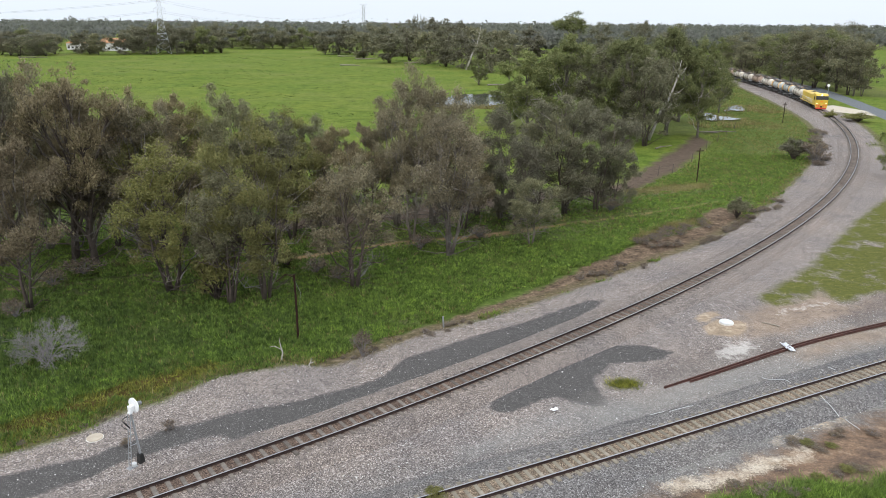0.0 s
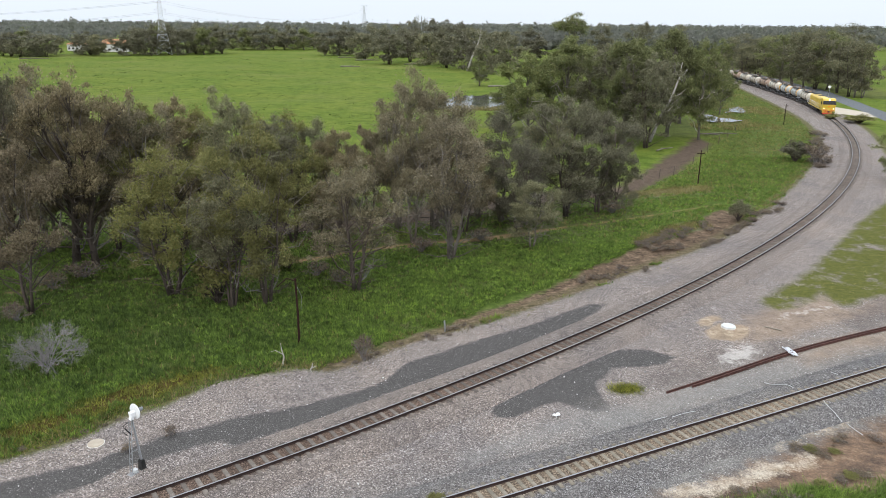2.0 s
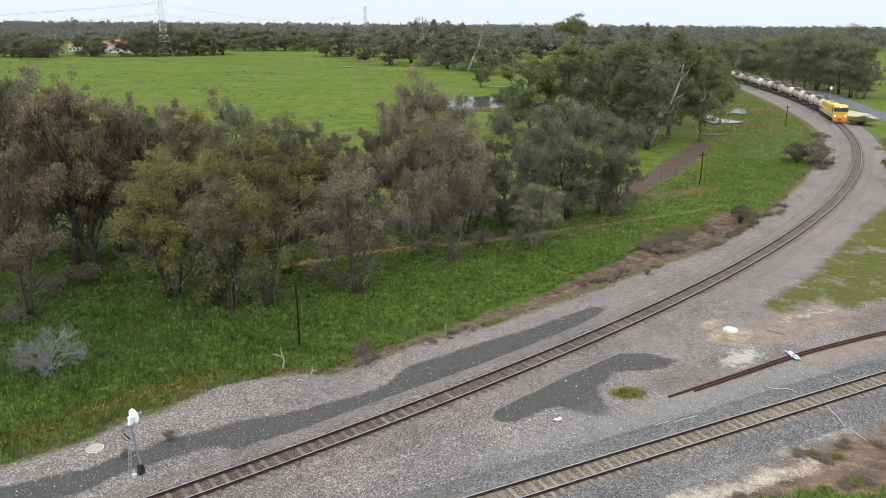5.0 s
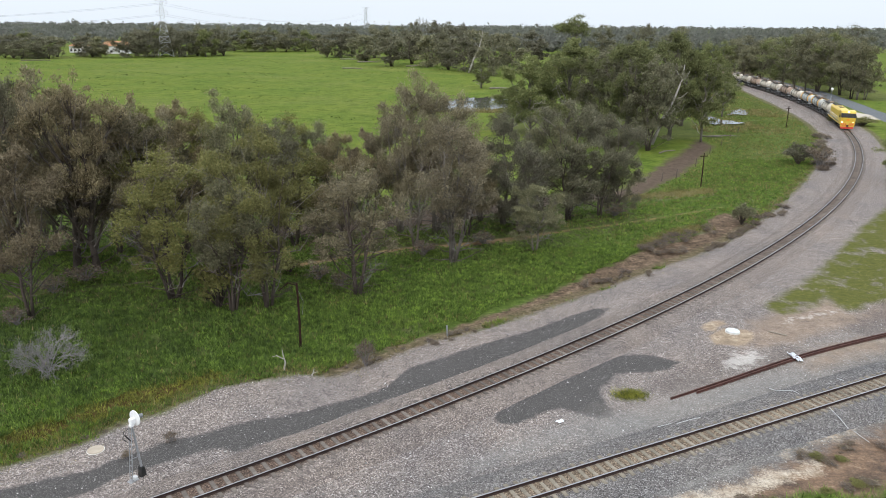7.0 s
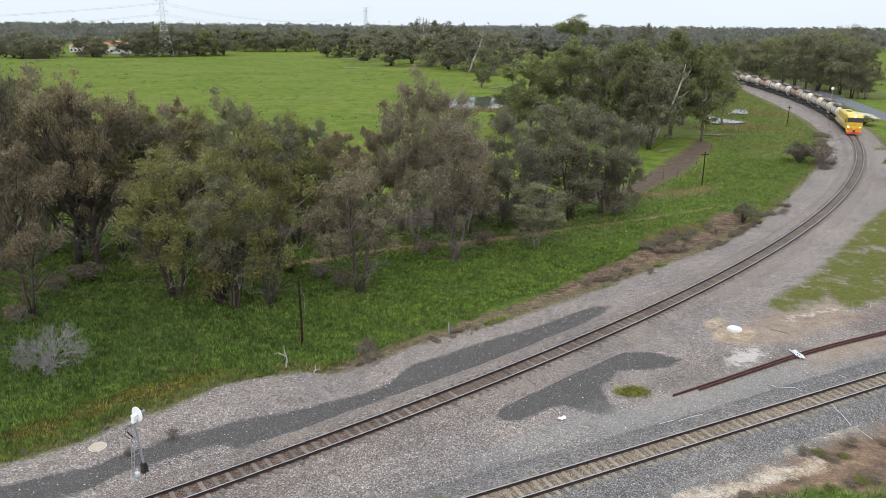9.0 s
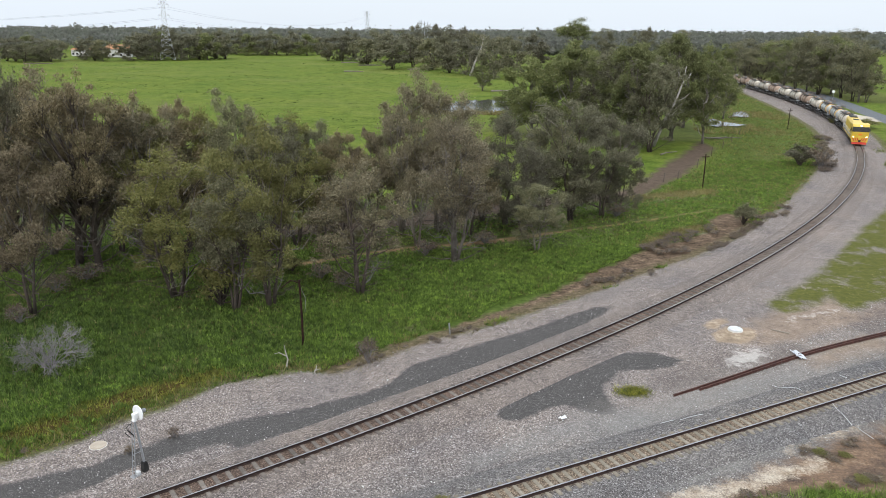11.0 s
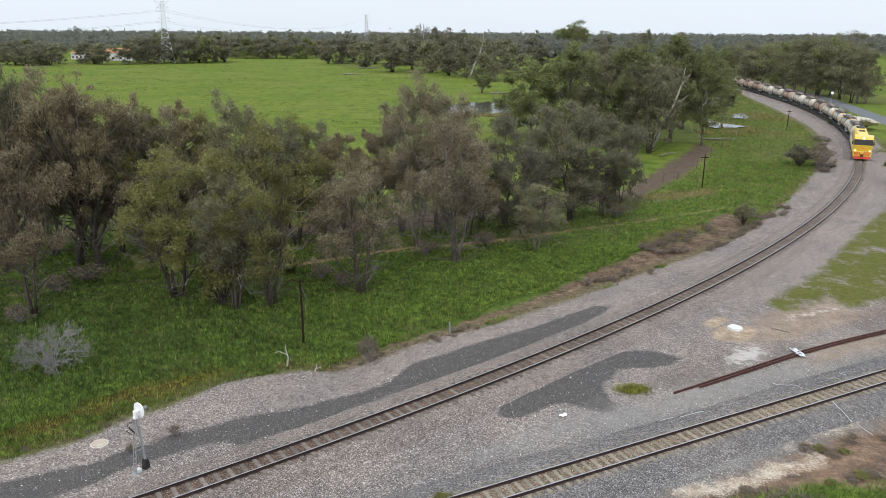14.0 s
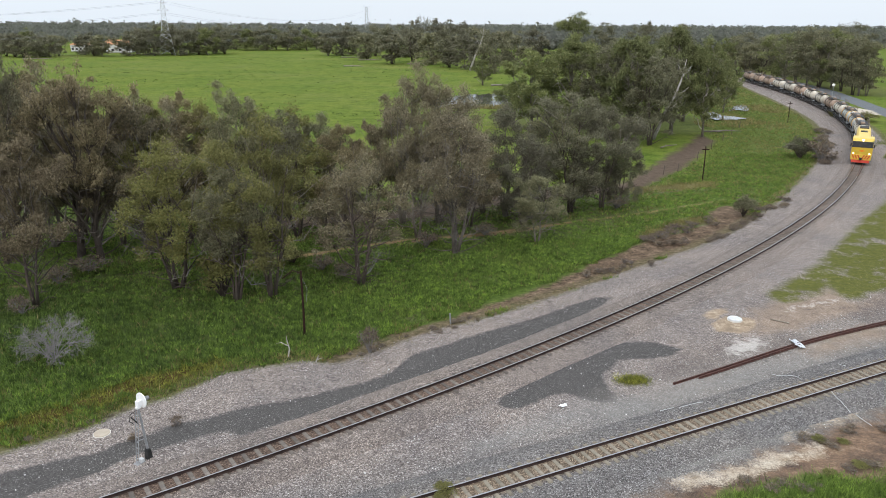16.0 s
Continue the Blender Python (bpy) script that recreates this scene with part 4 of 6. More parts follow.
plant([
    (129.3, 330.7, 15.0, 8.8, 2), (133.9, 317.4, 17.1, 9.7, 2), (130.1, 287.0, 18.0, 9.3, 5),
    (131.6, 271.7, 18.7, 9.3, 2), (135.8, 262.6, 18.5, 9.0, 5), (130.0, 237.3, 17.8, 7.3, 2),
    (132.4, 233.8, 14.7, 5.4, 2), (149.0, 318.8, 17.2, 9.7, 5), (150.8, 300.2, 16.7, 9.2, 2),
    (147.6, 364.1, 15.9, 9.7, 2), (65.5, 104.3, 8.5, 3.1, 5), (152.4, 283.6, 16.6, 7.6, 2),
    (122.8, 330.1, 14.9, 7.5, 5)], 1)
plant([
    (136.2, 354.5, 14.0, 8.1, 2), (127.6, 316.8, 13.5, 6.6, 2), (130.6, 298.4, 16.6, 7.4, 2),
    (129.7, 276.5, 17.4, 7.4, 2), (131.2, 262.2, 17.7, 7.5, 2), (132.5, 249.3, 16.9, 6.7, 2),
    (129.8, 233.6, 15.5, 4.9, 2), (152.6, 356.2, 17.1, 10.8, 2), (157.1, 323.0, 17.7, 9.8, 2),
    (154.6, 291.9, 17.3, 7.8, 2), (100.3, 274.0, 11.1, 5.2, 2)], 1)
plant([
    (-79.5, 497.9, 13.3, 8.5, 2), (-70.3, 499.3, 17.0, 9.4, 4), (-48.0, 448.8, 16.9, 10.2, 2),
    (-29.3, 401.9, 18.6, 11.4, 4), (-19.8, 426.5, 16.4, 8.9, 2), (-8.0, 399.1, 18.2, 10.6, 2),
    (1.1, 374.8, 18.0, 9.2, 4), (9.2, 357.5, 16.7, 8.1, 4), (20.0, 334.4, 17.8, 7.6, 4),
    (14.3, 431.1, 20.6, 11.4, 2), (-2.2, 455.3, 21.0, 10.3, 4), (-24.2, 481.8, 20.2, 10.9, 4),
    (-47.2, 494.5, 18.9, 11.2, 4), (31.4, 347.3, 16.4, 7.9, 4), (30.6, 409.5, 19.0, 10.9, 2),
    (49.5, 411.9, 17.9, 10.9, 4), (-64.0, 509.1, 16.2, 7.7, 4)], 0)
plant([
    (-276.1, 467.1, 12.5, 8.1, 4), (-265.6, 458.4, 14.1, 8.0, 2), (-255.6, 450.0, 12.3, 7.8, 4),
    (-263.3, 473.7, 15.9, 8.2, 5), (-252.9, 464.8, 13.4, 8.1, 4), (-242.9, 456.1, 12.9, 7.9, 4),
    (-250.1, 480.5, 13.9, 8.4, 2),
    (-236.5, 487.5, 13.2, 8.5, 4), (-226.4, 478.0, 12.7, 8.3, 4), (-216.7, 468.9, 14.2, 8.2, 2),
    (-203.0, 475.5, 13.6, 8.3, 4), (-208.2, 502.0, 17.5, 8.7, 4), (-198.4, 492.0, 18.3, 8.6, 2),
    (-188.9, 482.3, 17.0, 8.4, 4), (-193.4, 509.6, 17.5, 8.9, 5), (-183.7, 499.3, 18.4, 8.7, 4),
    (-174.4, 489.4, 17.1, 8.5, 4), (-178.2, 517.4, 17.6, 9.0, 2), (-168.6, 506.8, 18.4, 8.8, 4),
    (-159.5, 496.6, 17.1, 8.6, 5), (-162.5, 525.5, 17.6, 9.1, 4), (-153.1, 514.5, 18.5, 8.9, 4),
    (-168.4, 596.2, 16.3, 9.9, 4), (-156.0, 580.3, 15.7, 9.6, 5), (-152.9, 599.2, 14.7, 9.9, 2),
    (-140.9, 583.1, 16.6, 9.7, 4), (-137.3, 602.3, 15.6, 10.0, 5), (-125.7, 586.0, 15.0, 9.7, 2),
    (-121.6, 605.3, 16.6, 10.0, 4), (-110.3, 588.9, 15.9, 9.8, 5), (-105.7, 608.4, 14.9, 10.1, 2)], 0)
plant([
    (109.2, 419.4, 22.4, 9.5, 4), (91.5, 441.4, 20.1, 10.0, 4),
    (261.8, 485.3, 21.4, 12.8, 4), (254.4, 507.3, 19.0, 11.5, 4), (123.8, 404.6, 19.6, 12.3, 4),
    (-19.4, 498.8, 23.0, 10.4, 4), (10.5, 487.0, 22.1, 7.4, 4), (-205.6, 543.1, 20.3, 9.2, 4)], 1)

make_tree(190, 5, 1, "tall bare-stemmed gum with a flat spreading crown", 0.74).matrix_basis = pose(64.6, 382.3, -0.2) @ Matrix.Diagonal((3.3, 3.3, 2.42, 1))


def far_woods():
    rng = np.random.default_rng(7)
    vs = []
    for n in range(4300):
        y = 560 + 3000 * rng.random() ** 1.6
        x = rng.uniform(-0.85, 0.85) * y
        if y < 620 and x < -60 or 0.55 < x / y and y < 620:
            continue
        high = 10 + 9 * rng.random() ** 1.5 + (rng.uniform(3, 8) if rng.random() < 0.08 else 0)
        wide = rng.uniform(6, 11)
        k = 64 if y < 1200 else 26
        d = rng.normal(size=(k, 3))
        d /= np.linalg.norm(d, axis=1)[:, None]
        c = np.array([x, y, high * 0.58]) + d * np.array([wide, wide, high * 0.40]) * rng.uniform(0.6, 1.0, (k, 1))
        a = rng.normal(size=(k, 3))
        a /= np.linalg.norm(a, axis=1)[:, None]
        b = np.cross(a, rng.normal(size=(k, 3)))
        b /= np.linalg.norm(b, axis=1)[:, None]
        s = rng.uniform(1.0, 2.2, (k, 1)) * (1 if y < 1200 else 1.5)
        vs.append(np.stack([c - a * s, c + b * s * 0.7, c + a * s, c - b * s * 0.7], 1).reshape(-1, 3))
    v = np.concatenate(vs)
    tagged(new("distant_woods", array_mesh("distant_woods", v, np.arange(len(v)).reshape(-1, 4), M_WOOD_HAZED)), "unbroken woodland tinted grey-green with haze, reaching to the horizon", "woods", kind="stuff")


far_woods()


# ---- grass ----
def blades(name, P, high, wide, mat, label, seed, each=6, room=0.12, mound=0.0):
    """Tufts of narrow blades that lean outwards."""
    rng = np.random.default_rng(seed)
    tall = np.repeat(rng.uniform(0.45, 1.5, len(P)), each)
    P = np.repeat(P, each, axis=0)
    k = len(P)
    out = rng.normal(0, 1, (k, 2))
    P = P + out * room
    a = rng.uniform(0, 2 * math.pi, k)
    h = high * tall * rng.uniform(0.6, 1.2, k)
    w = wide * rng.uniform(0.7, 1.3, k)
    lean = (out * 0.35 + rng.normal(0, 0.42, (k, 2))) * h[:, None]
    z = -0.2 + mound * (0.5 + 0.5 * np.sin(P[:, 0] * 2.1 + 3 * np.sin(P[:, 1] * 1.3)) * np.sin(P[:, 1] * 1.7 + 2 * np.sin(P[:, 0] * 1.1))) * (0.6 + 0.4 * np.sin(P[:, 0] * 0.7 + P[:, 1] * 0.4))
    base = np.column_stack([P, z])
    side = np.column_stack([np.cos(a) * w, np.sin(a) * w, np.zeros(k)])
    tip = base + np.column_stack([lean, h + 0.07])
    v = np.stack([base - side, base + side, tip], 1).reshape(-1, 3)
    tagged(new(name, array_mesh(name, v, np.arange(3 * k).reshape(-1, 3), mat)), label, "grass", kind="stuff")


def scatter(rng, n, x0, x1, y0, y1):
    return np.column_stack([rng.uniform(x0, x1, n), rng.uniform(y0, y1, n)])


def build_grass():
    rng = np.random.default_rng(11)
    P = np.concatenate([scatter(rng, 105000, -46, 44, 33, 72), scatter(rng, 75000, -48, 66, 60, 125)])
    m = terrain_masks(P)
    patch = np.sin(P[:, 0] * 0.9 + 2 * np.sin(P[:, 1] * 0.5)) * np.sin(P[:, 1] * 0.8 + np.sin(P[:, 0] * 0.6))
    ok = (m["ballast"] < -0.15 + 0.35 * patch) & (m["path"] < -0.25) & (m["dirt"] < -0.3) & (m["mud"] < 0.0 + 0.8 * patch) & (m["brown"] < -0.1 + 0.6 * patch) & (m["dry"] < 0.6 * rng.random(len(P))) & (m["verge"] > 5 * rng.random(len(P)) - 1)
    ok &= patch > -1.15 + 0.6 * rng.random(len(P))
    ok &= ~((m["litter"] > 0) & (rng.random(len(P)) < 0.35))
    Q = P[ok]
    dry = (rng.random(len(Q)) < 0.03) | ((m["ballast"][ok] > -1.6) & (rng.random(len(Q)) < 0.3)) | ((Q[:, 1] > 78) & (rng.random(len(Q)) < 0.1))
    # Ellipse by the left trees whose tufts get the darker, shade-coloured green.
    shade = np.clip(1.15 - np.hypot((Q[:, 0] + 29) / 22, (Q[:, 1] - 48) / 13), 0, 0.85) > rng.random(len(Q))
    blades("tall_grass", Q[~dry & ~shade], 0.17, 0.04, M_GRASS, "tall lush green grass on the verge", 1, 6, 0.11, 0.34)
    blades("dark_grass", Q[~dry & shade], 0.22, 0.036, M_GRASS_SHADED, "tall green grass coloured darker as tree shade", 18, 6, 0.12, 0.3)
    blades("dry_grass", Q[dry], 0.3, 0.035, M_GRASS_DRY, "yellowing grass along the stone edge", 2)
    P = scatter(rng, 80000, 20, 118, 100, 300)
    m = terrain_masks(P)
    ok = (m["ballast"] < -0.8) & (m["dirt"] < -0.3) & (m["verge"] > -4 + 6 * rng.random(len(P)))
    Q = P[ok]
    dry = rng.random(len(Q)) < 0.3 + 0.28 * np.sin(Q[:, 0] * 0.23) * np.sin(Q[:, 1] * 0.11)
    blades("tall_grass", Q[~dry], 0.12, 0.08, M_GRASS_BANK, "rough green grass along the railway bank", 6, 3, 0.25)
    blades("dry_grass", Q[dry], 0.18, 0.06, M_GRASS_DRY, "yellowing grass along the railway bank", 7, 3, 0.25)
    P = scatter(rng, 24000, -260, 110, 95, 470)
    m = terrain_masks(P)
    knot = np.sin(P[:, 0] * 0.11 + 2 * np.sin(P[:, 1] * 0.06)) * np.sin(P[:, 1] * 0.09 + np.sin(P[:, 0] * 0.07))
    P = P[(m["verge"] < -2) & (m["dirt"] < -2) & (m["road"] < -2) & (m["ballast"] < -5) & (P[:, 0] < 0.32 * P[:, 1] - 20) & (knot > 0.7 * rng.random(len(P)) - 0.3)][:2600]
    blades("field_tussocks", P, 0.1, 0.16, M_TUSSOCK, "darker grass tussocks scattered over the paddock", 15, 6, 0.42)
    edge = np.concatenate([scatter(rng, 5200, 19, 32, 68, 83), scatter(rng, 4200, 22, 40, 91, 103)])
    edge = edge[terrain_masks(edge)["dry"] > -0.4 + 0.8 * rng.random(len(edge))]
    blades("dry_tussocks", edge, 0.26, 0.022, M_GRASS_DRY, "grey-brown dead grass tussocks on the bank", 16, 6, 0.18)
    wet = scatter(rng, 9000, -27, -13, 33, 44)
    mw = terrain_masks(wet)
    wet = wet[((mw["mud"] > -0.4) & (rng.random(len(wet)) < 0.3)) | ((mw["ballast"] > -2.2) & (mw["ballast"] < -0.2) & (rng.random(len(wet)) < 0.5))]
    blades("moss_weeds", wet, 0.16, 0.035, M_CLUMP, "low yellow-green weeds on wet ground", 17, 5, 0.12)
    reeds = np.concatenate([scatter(rng, 120, 56, 75, 158, 168), scatter(rng, 70, 61, 72, 168, 186), scatter(rng, 60, 72, 84, 186, 203), scatter(rng, 90, 80, 88, 186, 203), scatter(rng, 420, -4, 22, 191, 199)])
    blades("pool_reeds", reeds, 0.45, 0.09, M_GRASS_DRY, "rough tussocks standing round the rain pools", 9, 7, 0.45)
    P = scatter(rng, 60000, -26, 66, 28, 125)
    m = terrain_masks(P)
    P = P[(np.abs(m["ballast"] - 0.2) < 0.25 + 1.3 * rng.random(len(P)) ** 3) & (P[:, 1] > 0.72 * P[:, 0] + 38) & (rng.random(len(P)) < 0.55)]
    blades("edge_weeds", P, 0.22, 0.03, M_GRASS_DRY, "dry weeds creeping over the edge of the stones", 8, 4, 0.14)
    P = scatter(rng, 30000, 8, 70, 24, 100)
    m = terrain_masks(P)
    blades("short_grass", P[(m["green"] > -0.1)], 0.35, 0.03, M_GRASS, "short green grass on sandy ground", 3)
    near = scatter(rng, 34000, 8, 36, 22, 36)
    mn = terrain_masks(near)
    blades("lush_grass", near[mn["green"] > -0.1 + 1.6 * rng.random(len(near)) ** 2], 0.34, 0.03, M_GRASS, "lush green grass at the edge of the sand", 12, 4)
    ok = (m["yellow"] > 0.5 + 2.5 * rng.random(len(P))) & (rng.random(len(P)) < 0.45)
    blades("yellow_grass", P[ok], 0.13, 0.03, M_GRASS_DRY, "thin yellow-green grass over gravel", 4)
    c = np.random.default_rng(3).normal(0, 1, (620, 2)).clip(-1.7, 1.7) * np.array([0.48, 0.26]) + np.array([11.4, 40.8])
    blades("grass_clump", c, 0.26, 0.035, M_CLUMP, "small green grass clump on gravel", 5)


build_grass()


def loose_stones():
    """Pale and dark stones strewn over the ballast."""
    rng = np.random.default_rng(31)
    P = np.concatenate([scatter(rng, 30000, -26, 44, 24, 62)])
    m = terrain_masks(P)
    P = P[(m["ballast"] > -0.4 + 0.8 * rng.random(len(P))) & (m["soil"] < 0) & (m["wash"] < 0) & (m["yellow"] < 0) & (m["chalk"] < -0.5) & (m["pit"] < -0.4) & ((m["dark"] < 0) | (rng.random(len(P)) < 0.3))][:15000]
    k = len(P)
    r = rng.uniform(0.02, 0.048, k) * np.where(rng.random(k) < 0.04, 1.6, 1.0)
    oct_ = np.array([(1, 0, 0), (0, 1, 0), (-1, 0, 0), (0, -1, 0), (0, 0, 0.8), (0, 0, -0.8)])
    t = rng.uniform(0, 6.28, k)
    v = oct_[None] * rng.uniform(0.6, 1.3, (k, 6, 1)) * r[:, None, None]
    x = v[:, :, 0] * np.cos(t)[:, None] - v[:, :, 1] * np.sin(t)[:, None]
    y = v[:, :, 0] * np.sin(t)[:, None] + v[:, :, 1] * np.cos(t)[:, None]
    v = np.stack([x + P[:, :1], y + P[:, 1:], v[:, :, 2] + r[:, None] * 0.4], 2).reshape(-1, 3)
    f = np.array([(0, 1, 4), (1, 2, 4), (2, 3, 4), (3, 0, 4), (1, 0, 5), (2, 1, 5), (3, 2, 5), (0, 3, 5)])
    f = (f[None] + 6 * np.arange(k)[:, None, None]).reshape(-1, 3)
    tagged(new("loose_stones", array_mesh("loose_stones", v, f, M_STONE)), "loose crushed stones strewn over the yard", "stones", kind="stuff")


loose_stones()


def make_bush(seed, mat, label, bare=False):
    """A shrub one metre high and about one metre across."""
    rng = np.random.default_rng(seed)
    bush = tagged(new("bush"), label, "bush", "lineside bushes")
    g, cs = Geo(), []
    for i in range(16):
        a, r = i * 2.4, 0.42 * math.sqrt((i + 0.5) / 16)
        c = Vector((r * math.cos(a), r * math.sin(a), rng.uniform(0.3, 0.85) * (1.15 - r)))
        g.tube([(0, 0, -0.05), c * 0.5 + Vector((0, 0, 0.05)), c], [0.02, 0.014, 0.005], 4, cap=False)
        for _ in range(4):
            e = c + Vector(rng.normal(size=3)) * 0.11
            g.tube([c * 0.75, (c * 0.8).lerp(e, 0.5), e], [0.008, 0.005, 0.003], 3, cap=False)
        cs.append(tuple(c))
    part("branchwork", g, M_TWIG if bare else M_BARK, bush)
    v, f = leaf_cloud(rng, cs, [0.22] * 16, 70 if bare else 200, 0.06)
    ob = new("foliage", array_mesh("foliage", v, f, mat))
    ob.parent = bush
    return bush


bushes = {1: (LEAVES[1], "low leafy green shrub in rough grass", False), 2: (LEAVES[2], "rounded grey-green bush beside the gravel", False), 3: (M_SCRUB, "dry brown scrubby bush at the gravel edge", True), 4: (LEAVES[4], "dense dark green bush on the railway bank", False)}
made_bush = {}
for x, y, high, wide, kind in [
    (58.8, 120.5, 3.5, 2.5, 4), (60.9, 117.5, 4.4, 2.5, 3), (34.4, 82.0, 2.7, 1.5, 2),
    (-5.4, 44.7, 2.2, 0.85, 3), (-15.1, 35.2, 0.8, 0.4, 3), (-16.8, 33.5, 0.7, 0.3, 3),
    (-0.3, 29.2, 0.7, 0.7, 1), (93.1, 175.7, 1.9, 2.0, 1),
    (97.2, 170.7, 2.0, 4.0, 1), (18.6, 63.2, 0.8, 0.45, 3),
    (-18.4, 55.1, 5.0, 2.1, 1),
    (-11.4, 61.7, 1.6, 1.3, 3), (3.9, 73.1, 1.5, 1.5, 3),
    (-32.0, 60.9, 1.7, 2.0, 3), (-33.2, 57.8, 1.8, 1.4, 3), (-9.2, 60.2, 1.4, 1.1, 3),
    (-14.4, 63.5, 1.6, 1.3, 1), (-2.2, 69.0, 1.8, 1.4, 3), (20.3, 85.1, 1.9, 1.7, 3),
    (-32.5, 51.0, 1.8, 1.1, 3)]:
    m = pose(x, y, -0.05, 0, 0, (x * 77) % 360) @ Matrix.Diagonal((wide * 1.9, wide * 1.9, high, 1))
    if kind not in made_bush:
        made_bush[kind] = make_bush(40 + kind, *bushes[kind])
        made_bush[kind].matrix_basis = m
    else:
        src = made_bush[kind]
        keep = src.scale.copy()
        src.scale = (1, 1, 1)
        copy_thing(src, m)
        src.scale = keep
rng = random.Random(9)
CLUMPS = [
    ([(20.2, 71.6), (23.2, 74.0), (26.3, 77.0), (30.4, 79.6)], 26, 1.0, 0.4, 0.85),
    ([(11.6, 60.3), (13.2, 62.0), (14.4, 61.4), (16.2, 63.1), (17.3, 64.1)], 22, 0.6, 0.25, 0.6),
    ([(21.1, 70.2), (24.2, 71.4)], 12, 0.5, 0.3, 0.6),
    ([(26.6, 71.1), (29.7, 74.4)], 11, 0.4, 0.35, 0.7),
    ([(30.9, 75.8), (33.6, 79.0), (36.4, 82.1)], 16, 0.4, 0.4, 0.8),
    ([(37.3, 84.2), (40.1, 85.9), (43.5, 91.0)], 12, 0.6, 0.4, 0.9),
    ([(-6.4, 44.3), (-3.4, 46.4), (0.8, 50.0), (4.0, 52.6)], 16, 0.5, 0.2, 0.55),
    ([(-23.2, 33.2), (-20.6, 34.9), (-18.8, 36.9)], 12, 0.4, 0.15, 0.4),
    ([(18.6, 34.5), (20.6, 34.3), (22.2, 35.4)], 12, 0.5, 0.12, 0.32),
    ([(60.0, 114.0), (66.0, 127.0), (78.0, 152.0)], 22, 1.2, 0.8, 1.6),
]
for along, count, off, small, large in CLUMPS:
    for i in range(count):
        t = rng.random() * (len(along) - 1)
        a, b = along[int(t)], along[int(t) + 1]
        x, y = a[0] + (b[0] - a[0]) * (t % 1) + rng.uniform(-off, off), a[1] + (b[1] - a[1]) * (t % 1) + rng.uniform(-off, off)
        size = rng.uniform(small, large)
        src = made_bush[3]
        keep = src.scale.copy()
        src.scale = (1, 1, 1)
        copy_thing(src, pose(x, y, -0.12, 0, 0, rng.uniform(0, 360)) @ Matrix.Diagonal((size * 1.7, size * 1.7, size * 0.85, 1)))
        src.scale = keep


# ---- train ----
def bogie(parent, x, axles, span):
    b = part("bogie", Geo().box(x - span * 0.62, x + span * 0.62, -0.95, -0.8, 0.45, 0.8).box(x - span * 0.62, x + span * 0.62, 0.8, 0.95, 0.45, 0.8).box(x - 0.25, x + 0.25, -0.9, 0.9, 0.5, 0.85), M_BLACK, parent)
    for i in range(axles):
        ax = x + (i - (axles - 1) / 2) * span / max(1, axles - 1)
        g = Geo()
        for s in (-1, 1):
            g.tube([(ax, s * 0.5, 0.46), (ax, s * 0.63, 0.46)], 0.46, 14)
        g.tube([(ax, -0.5, 0.46), (ax, 0.5, 0.46)], 0.08, 8)
        part("wheelset", g, M_GREY, b)


